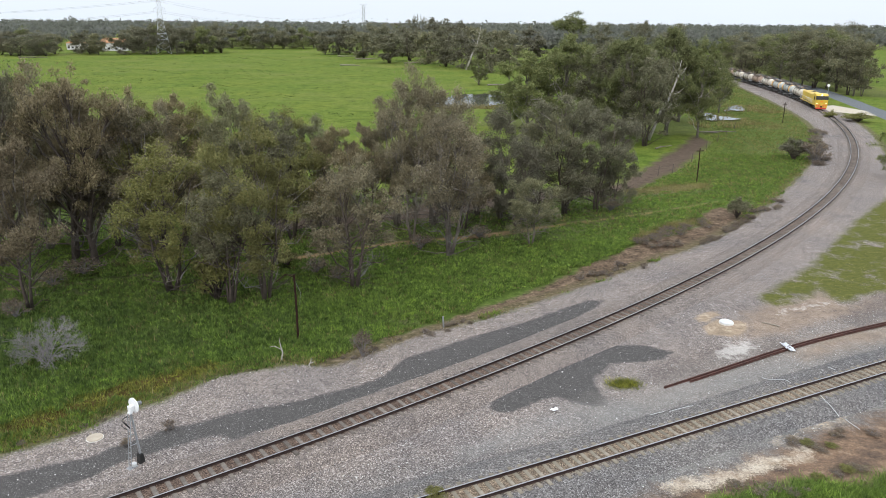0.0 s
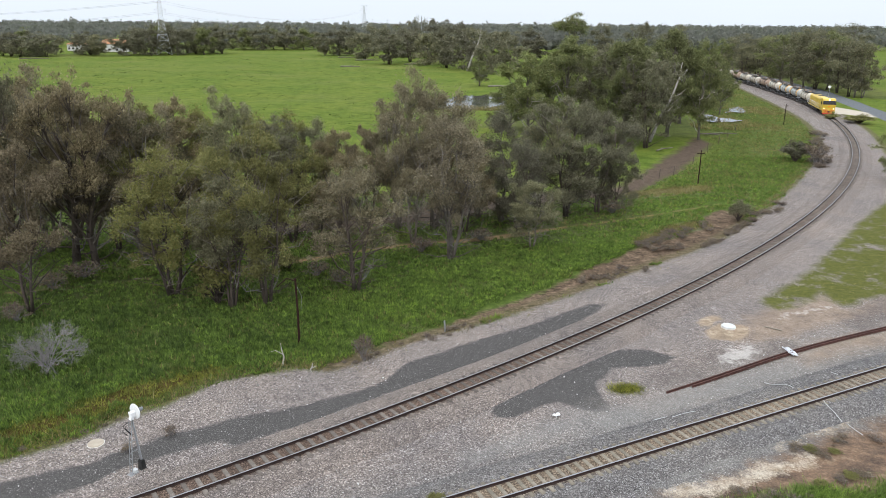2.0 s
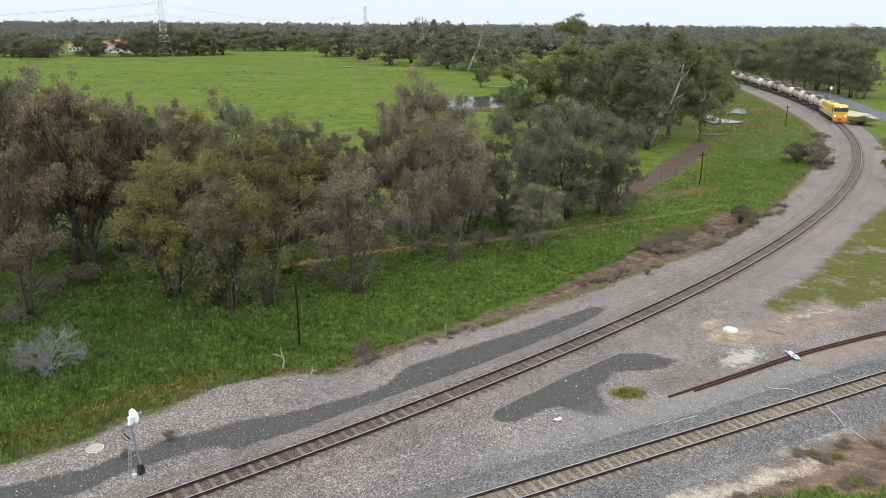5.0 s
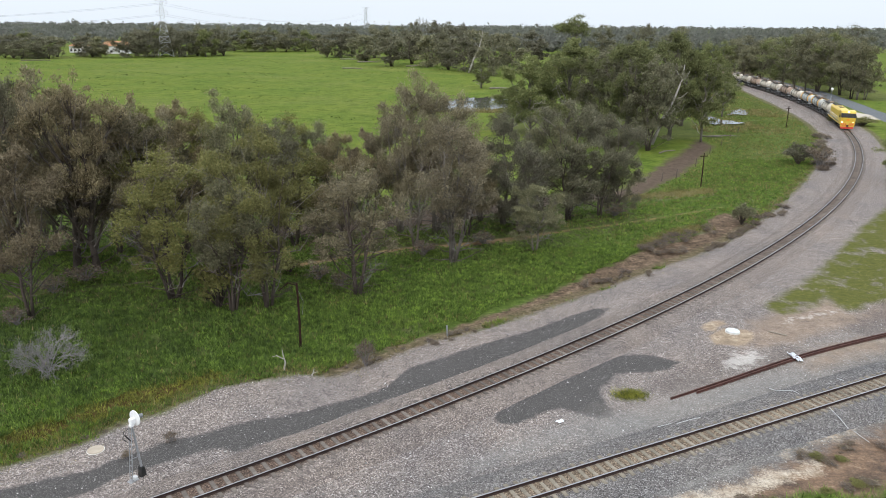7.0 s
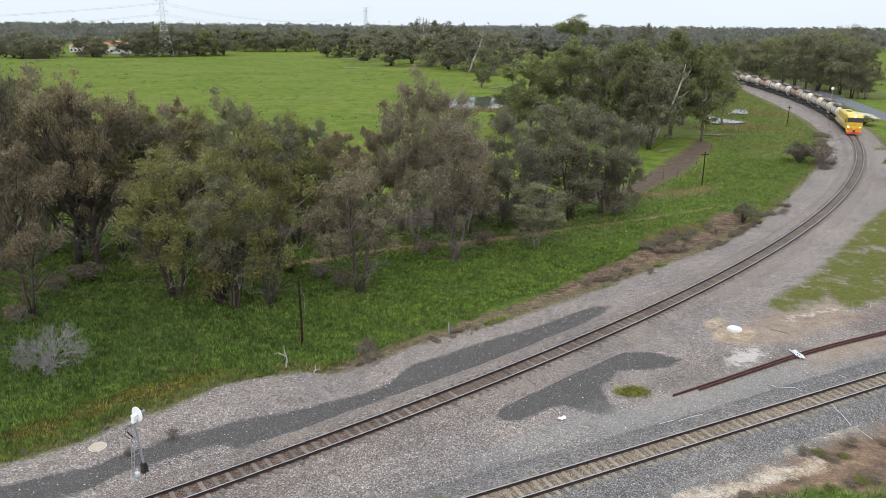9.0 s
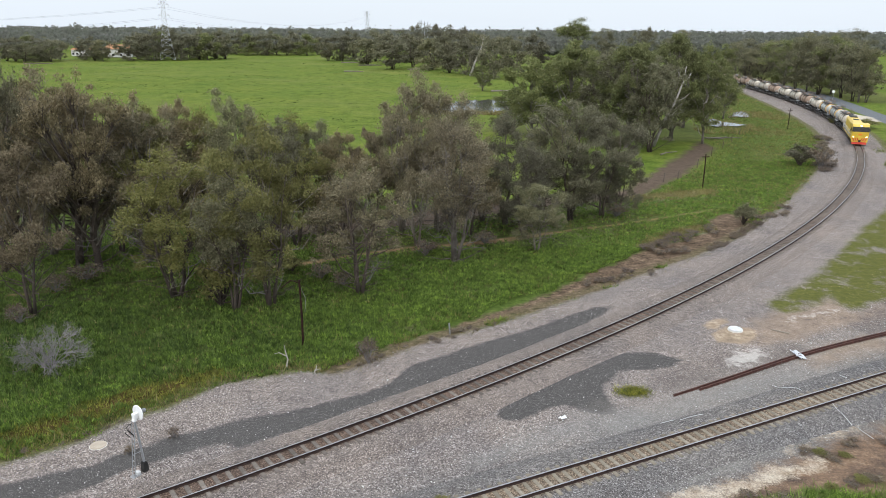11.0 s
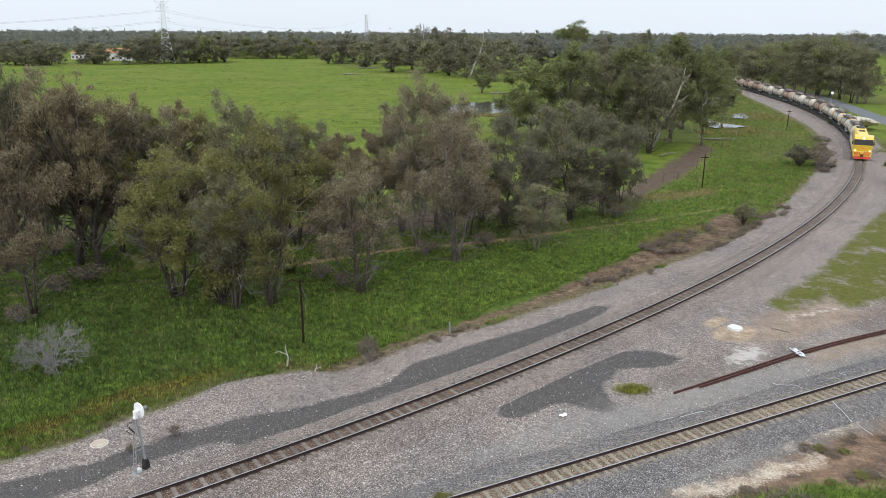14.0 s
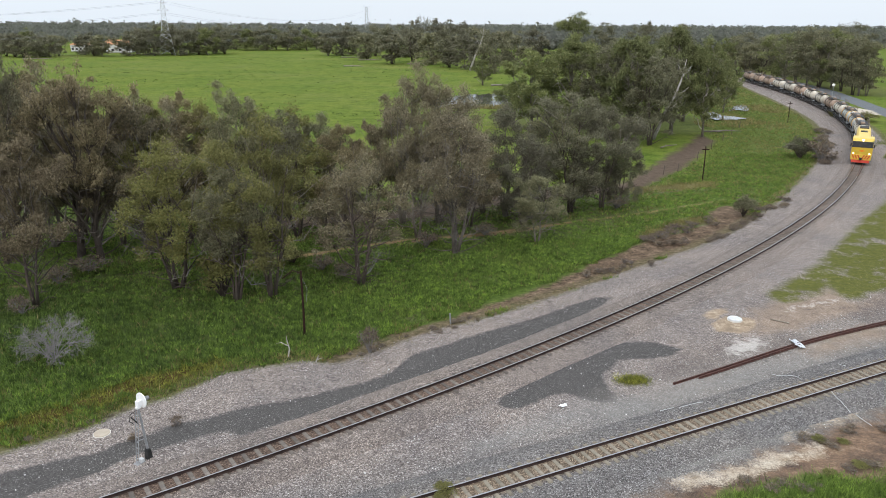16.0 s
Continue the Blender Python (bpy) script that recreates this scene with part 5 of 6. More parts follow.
def make_locomotive():
    loco = tagged(new("locomotive"), "yellow diesel locomotive with black windscreens and lit headlights", "locomotive")
    part("underframe", Geo().box(-9.3, 9.3, -1.4, 1.4, 0.95, 1.3, 0.05), M_BLACK, loco)
    part("fuel_tank", Geo().box(-2.6, 2.6, -1.25, 1.25, 0.3, 0.94, 0.15), M_BLACK, loco)
    bogie(loco, 5.9, 3, 3.4)
    bogie(loco, -5.9, 3, 3.4)
    cab = part("cab", Geo().prism([(9.5, 1.3), (9.65, 2.55), (9.25, 3.45), (9.0, 3.85), (8.6, 3.95), (6.4, 3.95), (6.4, 1.3)], "y", -1.45, 1.45), M_YELLOW, loco)
    for y0, y1 in ((-1.34, -0.07), (0.07, 1.34)):
        part("windscreen", Geo().add([(9.66, y0, 2.6), (9.66, y1, 2.6), (9.29, y1, 3.42), (9.29, y0, 3.42), (9.5, y0, 2.6), (9.5, y1, 2.6), (9.1, y1, 3.4), (9.1, y0, 3.4)], [(0, 1, 2, 3), (7, 6, 5, 4), (0, 4, 5, 1), (1, 5, 6, 2), (2, 6, 7, 3), (3, 7, 4, 0)]), M_GLASS, cab, "black glass windscreen")
    for s in (-1, 1):
        part("side_window", Geo().box(7.3, 8.3, s * 1.44 - 0.02, s * 1.44 + 0.02, 2.5, 3.2), M_GLASS, cab, "dark side window")
        part("ditch_light", Geo().tube([(9.5, s * 1.1, 1.6), (9.64, s * 1.1, 1.6)], 0.1, 10), M_LIGHT, cab, "lit round white lamp")
        part("mirror", Geo().box(8.7, 8.8, s * 1.6 - 0.1, s * 1.6 + 0.1, 2.5, 3.0), M_BLACK, cab)
    part("window_band", Geo().prism([(9.655, 2.56), (9.665, 2.6), (9.285, 3.46), (9.265, 3.44)], "y", -1.44, 1.44), M_BLACK, cab, "black surround of the windscreens")
    part("headlight", Geo().tube([(8.9, 0, 3.66), (9.24, 0, 3.66)], 0.14, 12), M_LIGHT, cab, "lit headlight above the windscreens")
    part("emblem", Geo().prism([(-0.45, 2.05), (0, 1.86), (0.45, 2.05), (0, 2.24)], "x", 9.5, 9.64), M_ORANGE, cab, "orange diamond on the nose")
    hood = part("hood", Geo().prism([(-1.05, 1.3), (1.05, 1.3), (1.05, 3.35), (0.75, 3.72), (-0.75, 3.72), (-1.05, 3.35)], "x", -9.0, 6.4), M_YELLOW, loco)
    part("radiator_grille", Geo().box(-8.6, -5.4, -0.7, 0.7, 3.7, 3.86), M_BLACK, hood, "dark roof grille")
    part("exhaust_box", Geo().box(-2.0, -0.4, -0.5, 0.5, 3.7, 3.82), M_BLACK, hood)
    for x in (-7.6, -5.6, -3.2, 0.2, 2.6, 4.6):
        for s in (-1, 1):
            part("hood_door", Geo().box(x - 0.7, x + 0.7, s * 1.05 - 0.03, s * 1.05 + 0.03, 1.5, 3.1), M_YELLOW, hood)
    for s in (-1, 1):
        g = Geo()
        g.tube([(-9.2, s * 1.38, 2.25), (6.3, s * 1.38, 2.25)], 0.03, 5)
        for i in range(12):
            x = -9.2 + i * 1.41
            g.tube([(x, s * 1.38, 1.28), (x, s * 1.38, 2.25)], 0.03, 5)
        part("handrail", g, M_WHITE, loco, "white walkway handrail")
        part("side_sill", Geo().box(-9.2, 9.3, s * 1.42 - 0.02, s * 1.42 + 0.02, 1.02, 1.3), M_YELLOW, loco, "yellow side sill")
    g = part("pilot", Geo().prism([(9.3, 0.2), (9.72, 0.2), (9.64, 0.62), (9.3, 0.62)], "y", -1.25, 1.25), M_RED, loco, "red pilot plate")
    plate = part("buffer_beam", Geo().box(9.3, 9.66, -1.4, 1.4, 0.62, 1.42), M_YELLOW, loco)
    for s in (-1, 1):
        for i in range(3):
            y = s * (0.05 + i * 0.38)
            part("chevron", Geo().prism([(y, 0.78), (y + s * 0.18, 0.78), (y + s * 0.5, 1.40), (y + s * 0.3, 1.40)], "x", 9.64, 9.68), M_RED, plate, "red slanting stripe")
    part("coupler", Geo().box(9.6, 10.1, -0.18, 0.18, 0.7, 1.0), M_BLACK, loco)
    return loco


def make_wagon(mat, bands, label):
    w = tagged(new("tank_wagon"), label, "tank wagon", "tank wagons of the train")
    part("underframe", Geo().box(-6.0, 6.0, -0.35, 0.35, 0.8, 1.1).box(-6.0, -5.6, -1.25, 1.25, 0.85, 1.1).box(5.6, 6.0, -1.25, 1.25, 0.85, 1.1).box(-6.0, 6.0, -1.3, -1.2, 0.9, 1.08).box(-6.0, 6.0, 1.2, 1.3, 0.9, 1.08), M_BLACK, w)
    bogie(w, 4.1, 2, 1.7)
    bogie(w, -4.1, 2, 1.7)
    xs = [-4.95, -4.88, -4.68, -4.3, -1.6, -1.55, 1.55, 1.6, 4.3, 4.68, 4.88, 4.95]
    rr = [0.25, 0.65, 0.98, 1.14, 1.14, 1.18, 1.18, 1.14, 1.14, 0.98, 0.65, 0.25]
    tank = part("tank", Geo().tube([(x, 0, 2.3) for x in xs], rr, 20), mat, w, smooth=True)
    if bands:
        for x in (-3.75, 3.75):
            part("band", Geo().tube([(x - 0.5, 0, 2.3), (x + 0.5, 0, 2.3)], 1.17, 20), M_BAND, tank, "orange band round the tank", smooth=True)
    for x in (-2.6, 0.0, 2.6):
        part("strap", Geo().tube([(x - 0.07, 0, 2.3), (x + 0.07, 0, 2.3)], 1.2, 20), M_BLACK, tank, "dark tank strap", smooth=True)
    part("manhole", Geo().tube([(0, 0, 3.4), (0, 0, 3.95)], 0.45, 12), M_GREY, tank)
    for x in (-2.2, 2.2):
        part("valve_box", Geo().box(x - 0.4, x + 0.4, -0.35, 0.35, 3.52, 3.85, 0.05), M_TANK_RUST, tank)
    for x in (-3.6, 3.6):
        part("saddle", Geo().box(x - 0.2, x + 0.2, -1.0, 1.0, 1.0, 1.5), M_BLACK, w)
    deck = part("walkway", Geo().box(-3.2, 3.2, -0.95, 0.95, 3.47, 3.52), M_BLACK, w)
    for y in (0.98, -0.98):
        g = Geo()
        for z in (3.85, 4.25):
            g.tube([(-3.2, y, z), (3.2, y, z)], 0.04, 4)
        for i in range(6):
            g.tube([(-3.2 + i * 1.28, y, 3.2), (-3.2 + i * 1.28, y, 4.25)], 0.03, 4)
        part("railing", g, M_RAILING, deck)
    for s in (-1, 1):
        part("end_platform", Geo().box(min(s * 5.0, s * 5.9), max(s * 5.0, s * 5.9), -1.2, 1.2, 1.12, 1.18), M_GREY, w)
        g = Geo()
        for y in (-1.15, 0.0, 1.15):
            g.tube([(s * 5.85, y, 1.15), (s * 5.85, y, 2.15)], 0.035, 4)
        g.tube([(s * 5.85, -1.15, 2.15), (s * 5.85, 1.15, 2.15)], 0.035, 4)
        part("end_railing", g, M_GALV, w)
        for y in (-1.1, 1.1):
            part("brace", Geo().tube([(s * 5.8, y, 1.1), (s * 4.7, y * 0.85, 2.0)], 0.06, 5), M_GALV, w, "grey diagonal end brace")
        g = Geo()
        for y in (-0.25, 0.25):
            g.tube([(s * 0.9, 1.22 , 1.0), (s * 0.9, 1.22, 3.4)], 0.025, 4) if y > 0 else g.tube([(s * 0.9 + 0.4, 1.22, 1.0), (s * 0.9 + 0.4, 1.22, 3.4)], 0.025, 4)
        part("ladder", g, M_GALV, w)
    return w


locomotive = make_locomotive()
wagon_kinds = [
    make_wagon(M_TANK_GREY, True, "grey-white tank wagon with orange bands"),
    make_wagon(M_TANK, False, "stained cream tank wagon with roof walkway"),
    make_wagon(M_TANK_RUST, False, "rust-stained tank wagon with roof walkway"),
]
PITCH = 12.45
train = [(locomotive, 9.9, 5.9)]
order = [1, 0, 0, 1, 2, 1, 1, 2, 1, 1, 2, 2, 2]
used = set()
for i, k in enumerate(order):
    wagon = wagon_kinds[k] if k not in used else copy_thing(wagon_kinds[k], Matrix())
    used.add(k)
    train.append((wagon, 20.2 + PITCH * (i + 0.5), 4.1))


# ---- fixtures along the line ----
def make_signal(x, y, high, turn):
    sig = tagged(new("signal_mast"), "white round railway signal target on a slim grey mast", "railway signal", "railway signals")
    sig.matrix_basis = pose(x, y, 0, 0, 0, turn)
    part("foot", Geo().prism([(-0.15, 0), (0.15, 0), (0.11, 0.42), (0.07, 0.55), (-0.07, 0.55), (-0.11, 0.42)], "y", -0.13, 0.13), M_BLACK, sig, "black cast foot")
    part("mast", Geo().tube([(0, 0, 0.5), (-0.12, 0, high * 0.5), (-0.22, 0, high - 0.75)], [0.06, 0.055, 0.045], 10), M_GALV, sig)
    top = high - 0.85
    for dy in (-0.1, 0.1):
        part("stay", Geo().tube([(-0.64, dy, 0), (-0.32, dy, top)], 0.022, 6), M_GALV, sig, "slim grey ladder stay")
    for i in range(1, 10):
        t = i / 10
        part("rung", Geo().tube([(-0.64 + 0.32 * t, -0.1, top * t), (-0.64 + 0.32 * t, 0.1, top * t)], 0.013, 5), M_GALV, sig)
    for t in (0.42, 0.62):
        part("tie", Geo().tube([(-0.64 + 0.32 * t, 0, top * t), (-0.22 * t, 0, top * t - 0.05)], 0.024, 5), M_GREY, sig)
    part("cable_loop", Geo().tube([(-0.3, 0.1, top * 0.98), (-0.62, 0.1, top * 0.95), (-0.72, 0.1, top * 0.84), (-0.5, 0.08, top * 0.74)], 0.018, 5), M_BLACK, sig, "drooping black cable")
    part("arm", Geo().tube([(-0.62, 0.05, top * 0.9), (-0.3, 0.02, top * 0.72)], 0.035, 6), M_BLACK, sig, "dark slanting arm")
    part("junction_box", Geo().box(-0.52, -0.3, -0.12, 0.12, 0.0, 0.2, 0.03), M_LID, sig, "small white box at the mast's base")
    part("base_plate", Geo().box(-0.78, -0.28, -0.17, 0.17, -0.03, 0.03), M_GREY, sig)
    head = high - 0.45
    part("target", Geo().tube([(-0.02, 0, head), (0.03, 0, head), (0.045, 0, head)], [0.39, 0.39, 0.37], 32), M_WHITE, sig, "round white target disc")
    case = part("lamp_case", Geo().box(-0.3, -0.02, -0.11, 0.11, head - 0.26, head + 0.06, 0.03), M_WHITE, sig, "white lamp case")
    part("cap", Geo().box(-0.34, -0.12, -0.09, 0.09, head - 0.37, head - 0.25, 0.02), M_WHITE, case)
    part("hood", Geo().tube([(0.04, 0, head), (0.4, 0, head - 0.03)], [0.13, 0.1], 14), M_GREY, sig, "grey lamp hood")


make_signal(-15.4, 32.1, 3.75, 57)
make_signal(108.1, 207.6, 5.6, 62)


def make_pole(x, y, high, arm):
    pole = tagged(new("line_pole"), "old rusty line pole standing in grass", "pole", "old line poles")
    pole.matrix_basis = pose(x, y, -0.2, 0, 0, 10)
    part("shaft", Geo().tube([(0, 0, 0), (0.02, 0, high * 0.5), (-0.03, 0, high + 0.2)], [0.085, 0.08, 0.07], 8), M_POLE, pole)
    if arm:
        part("bracket", Geo().tube([(0, 0, high), (-0.6, -0.1, high + 0.28), (-1.3, -0.2, high - 0.25)], 0.04, 6), M_POLE, pole, "bent rusty bracket")
        part("wire_tail", Geo().tube([(0.02, 0, high - 0.3), (0.35, 0.1, high - 1.2), (0.25, 0.1, high - 2.2)], 0.016, 4), M_GALV, pole, "hanging pale wire")
    else:
        part("crossarm", Geo().box(-0.6, 0.6, -0.05, 0.05, high - 0.3, high - 0.18), M_POLE, pole)


for i, (x, y, high, w, k) in enumerate([
    (-10.4, 47.8, 4.7, 0.0, 0), (36.6, 102.6, 4.7, 0.0, 0), (77.6, 166.7, 4.6, 0.1, 0),
    (91.0, 234.5, 5.3, 0.1, 0)]):
    make_pole(x, y, high, i == 0)


def fence_post(x, y):
    post = tagged(new("fence_post"), "weathered timber fence post in grass", "fence post", "fence posts")
    post.matrix_basis = pose(x, y, -0.2, 3, 2, 20)
    part("shaft", Geo().tube([(0, 0, 0), (0, 0, 1.3), (0.01, 0, 1.45)], [0.07, 0.065, 0.05], 8), M_POLE_WOOD, post)


for x, y in [(25.6, 100.3), (32.1, 106.5), (34.9, 108.7), (52.9, 139.5), (57.3, 146.9), (62.8, 156.9), (41.0, 118.3), (47.9, 131.4)]:
    fence_post(x, y)


def disc(name, x, y, r, high, mat, label, category):
    tagged(new(name), label, category).matrix_basis = pose(x, y, 0)
    ob = bpy.data.objects[name]
    part("lid", Geo().tube([(0, 0, -0.1), (0, 0, high * 0.85), (0, 0, high)], [r, r, r * 0.93], 28), mat, ob)
    part("rim", Geo().tube([(0, 0, -0.1), (0, 0, high * 0.5)], r * 1.08, 28), M_CONCRETE, ob)


disc("pit_cover", 21.5, 50.6, 0.5, 0.18, M_LID, "round white concrete pit cover on sandy soil", "pit cover")
disc("manhole_cover", -18.8, 34.3, 0.42, 0.08, M_BUFF, "round buff concrete cover lying on gravel", "manhole cover")


def spare_rails():
    line = smooth([(13.8, 40.3), (18.5, 43.0), (24.1, 46.3), (28.8, 48.6), (33.7, 50.8), (37.9, 52.5)], 2)
    st = [(x, y, math.atan2(line[min(i + 1, len(line) - 1)][1] - line[max(i - 1, 0)][1], line[min(i + 1, len(line) - 1)][0] - line[max(i - 1, 0)][0])) for i, (x, y) in enumerate(line)]
    pile = tagged(new("spare_rail"), "long rusty spare rail lying on gravel", "rail", "spare rails")
    part("bar", sweep(st, RAIL, 0.0, 1), M_RUST_RED, pile)
    pile2 = tagged(new("spare_rail"), "long rusty spare rail lying on gravel", "rail", "spare rails")
    st2 = [(x + 0.22 * math.sin(a), y - 0.22 * math.cos(a), a) for x, y, a in st[3:]]
    part("bar", sweep(st2, RAIL, 0.0, 1), M_RUST_RED, pile2)


spare_rails()


# ---- far things ----
def make_pylon(x, y, high, turn):
    py = tagged(new("power_pylon"), "grey lattice steel power pylon", "pylon", "power pylons")
    py.matrix_basis = pose(x, y, 0, 0, 0, turn)
    def half(z):
        t = z / high
        return high * (0.085 * (1 - t / 0.54) + 0.04 if t < 0.54 else 0.04 - 0.018 * (t - 0.54) / 0.46)
    g, r = Geo(), high * 0.0027
    zs = [high * f for f in (0, 0.12, 0.23, 0.33, 0.42, 0.5, 0.57, 0.64, 0.71, 0.78, 0.85, 0.92, 1.0)]
    for sx in (-1, 1):
        for sy in (-1, 1):
            g.tube([(sx * half(z), sy * half(z), z) for z in zs], r * 1.3, 4)
    part("legs", g, M_PYLON, py)
    g = Geo()
    for a, b in zip(zs[:-1], zs[1:]):
        p, q = half(a), half(b)
        for s in (-1, 1):
            g.tube([(-p, s * p, a), (q, s * q, b)], r * 0.8, 3).tube([(p, s * p, a), (-q, s * q, b)], r * 0.8, 3)
            g.tube([(s * p, -p, a), (s * q, q, b)], r * 0.8, 3).tube([(s * p, p, a), (s * q, -q, b)], r * 0.8, 3)
            g.tube([(-q, s * q, b), (q, s * q, b)], r * 0.7, 3)
    part("bracing", g, M_PYLON, py)
    for f, w in ((0.54, 0.085), (0.715, 0.09), (0.89, 0.09)):
        g = Geo()
        for s in (-1, 1):
            k = half(high * f)
            g.tube([(s * k, 0, high * f), (s * high * w, 0, high * f + 0.01 * high)], r, 4).tube([(s * k, 0, high * (f + 0.04)), (s * high * w, 0, high * f + 0.01 * high)], r, 4)
            g.tube([(s * high * w, 0, high * f + 0.01 * high), (s * high * w, 0, high * (f - 0.035))], r * 0.7, 4)
        part("crossarm", g, M_PYLON, py)
    g = Geo()
    for s in (-1, 1):
        g.tube([(s * half(high), 0, high * 0.94), (s * high * 0.07, 0, high * 0.97), (s * high * 0.115, 0, high * 1.01)], r, 4)
        g.tube([(s * half(high), 0, high), (s * high * 0.115, 0, high * 1.01)], r * 0.8, 4)
    part("earth_wire_horns", g, M_PYLON, py)


make_pylon(-183.4, 489.8, 38.5, 20)
make_pylon(-122.0, 1150.0, 44.0, 20)


def power_lines():
    for k, f in ((0.89, 0.09), (0.715, 0.09), (0.54, 0.085)):
        for s in (-1, 1):
            c, d = math.cos(radians(20)) * s * 38.5 * f, math.sin(radians(20)) * s * 38.5 * f
            a, b = Vector((-183.4 + c, 489.8 + d, 38.5 * (k - 0.035))), Vector((-122 + c, 1150 + d, 44 * (k - 0.035)))
            far = a + (a - b) * 0.62 + Vector((-330, 120, 0))
            for p, q in ((a, b), (a, far)):
                pts = [p.lerp(q, t / 16) - Vector((0, 0, 13 * 4 * (t / 16) * (1 - t / 16))) for t in range(17)]
                cable = tagged(new("power_line"), "thin grey overhead power cable", "cable", "overhead cables")
                part("strand", Geo().tube(pts, 0.045, 3), M_GREY, cable)


power_lines()


def make_house(x, y, long, deep, high, turn):
    house = tagged(new("farmhouse"), "white farmhouse with a terracotta roof among trees", "house", "farm buildings")
    house.matrix_basis = pose(x, y, 0, 0, 0, turn)
    wall = part("wall", Geo().box(-long / 2, long / 2, -deep / 2, deep / 2, 0, high, 0.02), M_WALL, house)
    o = 0.6
    g = Geo()
    L, D, T = long / 2 + o, deep / 2 + o, high + deep * 0.28
    g.add([(-L, -D, high), (L, -D, high), (L, D, high), (-L, D, high), (-L + D * 0.8, 0, T), (L - D * 0.8, 0, T)], [(0, 1, 5, 4), (2, 3, 4, 5), (1, 2, 5), (3, 0, 4), (3, 2, 1, 0)])
    part("roof", g, M_ROOF, house, "terracotta hipped roof")
    for i in range(4):
        wx = -long / 2 + long * (i + 0.5) / 4
        part("window", Geo().box(wx - 0.8, wx + 0.8, -deep / 2 - 0.03, -deep / 2 + 0.03, 0.9, 2.3), M_GLASS, wall, "dark window")


make_house(-233.0, 530.0, 20, 11, 5.5, 10)
make_house(-266.0, 545.0, 12, 9, 4.5, -5)


for i in range(3):
    mast = tagged(new("tall_mast"), "tall thin grey steel mast above the woods", "mast", "distant masts")
    mast.matrix_basis = pose(-21.0 + 2.6 * i, 600, 0)
    part("shaft", Geo().tube([(0, 0, 0), (0, 0, 27.0 - 0.8 * i)], [0.3, 0.2], 6), M_GALV, mast)


def twigs(g, rng, p, d, long, r, depth):
    """One twig and those that fork from it."""
    m = p + d * long * 0.5 + Vector(rng.uniform(-0.08, 0.08, 3)) * long
    e = p + d * long + Vector(rng.uniform(-0.12, 0.12, 3)) * long
    g.tube([p, m, e], [r, r * 0.8, r * 0.55], 3, cap=False)
    if depth:
        for _ in range(4):
            t = rng.uniform(0.35, 1.0)
            q = p.lerp(m, t * 2) if t < 0.5 else m.lerp(e, t * 2 - 1)
            w = (d + Vector(rng.normal(size=3)) * 0.5).normalized()
            twigs(g, rng, q, w, long * rng.uniform(0.42, 0.72), r * 0.55, depth - 1)


def dead_bush():
    rng = np.random.default_rng(21)
    bush = tagged(new("dead_bush"), "leafless grey dead bush standing in tall grass", "dead bush")
    bush.matrix_basis = pose(-26.2, 43.5, -0.25) @ Matrix.Diagonal((1.35, 1.35, 1.2, 1))
    for i in range(11):
        g, a = Geo(), i * 0.57 + rng.uniform(-0.3, 0.3)
        lean = rng.uniform(0.5, 1.15)
        twigs(g, rng, Vector((0, 0, 0)), Vector((math.cos(a) * lean, math.sin(a) * lean, 1.0)).normalized(), rng.uniform(1.2, 1.7), 0.03, 5)
        part("branch", g, M_TWIG, bush)


dead_bush()


def dead_branch(x, y, turn, size):
    br = tagged(new("dead_branch"), "bleached dead branch lying in the grass", "branch", "dead branches")
    br.matrix_basis = pose(x, y, -0.05, 0, 0, turn)
    g = Geo().tube([(0, 0, -0.1), (0.12, 0, 0.6 * size), (0.0, 0.05, 1.3 * size), (-0.05, 0, 1.9 * size)], [0.06, 0.05, 0.035, 0.015], 6)
    g.tube([(0.05, 0, 0.9 * size), (-0.5 * size, 0.1, 1.25 * size), (-0.9 * size, 0.1, 1.2 * size)], [0.035, 0.025, 0.01], 5)
    part("limb", g, M_GUM, br)


dead_branch(-10.8, 44.1, 20, 0.8)
dead_branch(-8.6, 42.9, 200, 0.35)


def marker_post(x, y):
    post = tagged(new("marker_post"), "short pale marker post at the gravel edge", "marker post")
    post.matrix_basis = pose(x, y, -0.15, 0, -4, 30)
    part("shaft", Geo().box(-0.05, 0.05, -0.05, 0.05, 0, 0.95, 0.012), M_GALV, post)


marker_post(0.1, 49.7)


def leaning_trunk(x, y, turn, size):
    tr = tagged(new("leaning_tree"), "pale bare gum trunk leaning over the grass", "tree")
    tr.matrix_basis = pose(x, y, -0.1, 0, 0, turn) @ Matrix.Diagonal((size, size, size, 1))
    rng = np.random.default_rng(77)
    pts = [Vector((0, 0, 0)), Vector((0.8, 0, 2.2)), Vector((1.8, 0.2, 5.0)), Vector((3.6, 0.3, 8.5)), Vector((4.6, 0.2, 12.0)), Vector((4.9, 0.0, 15.0))]
    part("trunk", Geo().tube(pts, [0.42, 0.34, 0.28, 0.22, 0.15, 0.06], 8), M_GUM, tr, smooth=True)
    for j, d in ((2, (2.2, 0, 2.0)), (3, (-1.6, 0.4, 2.6)), (3, (2.4, -0.3, 1.5)), (4, (1.5, 0.3, 1.8)), (4, (-1.2, -0.2, 2.0))):
        e = pts[j] + Vector(d)
        m = pts[j].lerp(e, 0.5) + Vector((0.2, 0, -0.2))
        part("limb", Geo().tube([pts[j], m, e], [0.1, 0.07, 0.03], 6), M_GUM, tr, smooth=True)


leaning_trunk(39.8, 140.5, 0, 1.0)
leaning_trunk(10.6, 348.5, 10, 1.3)


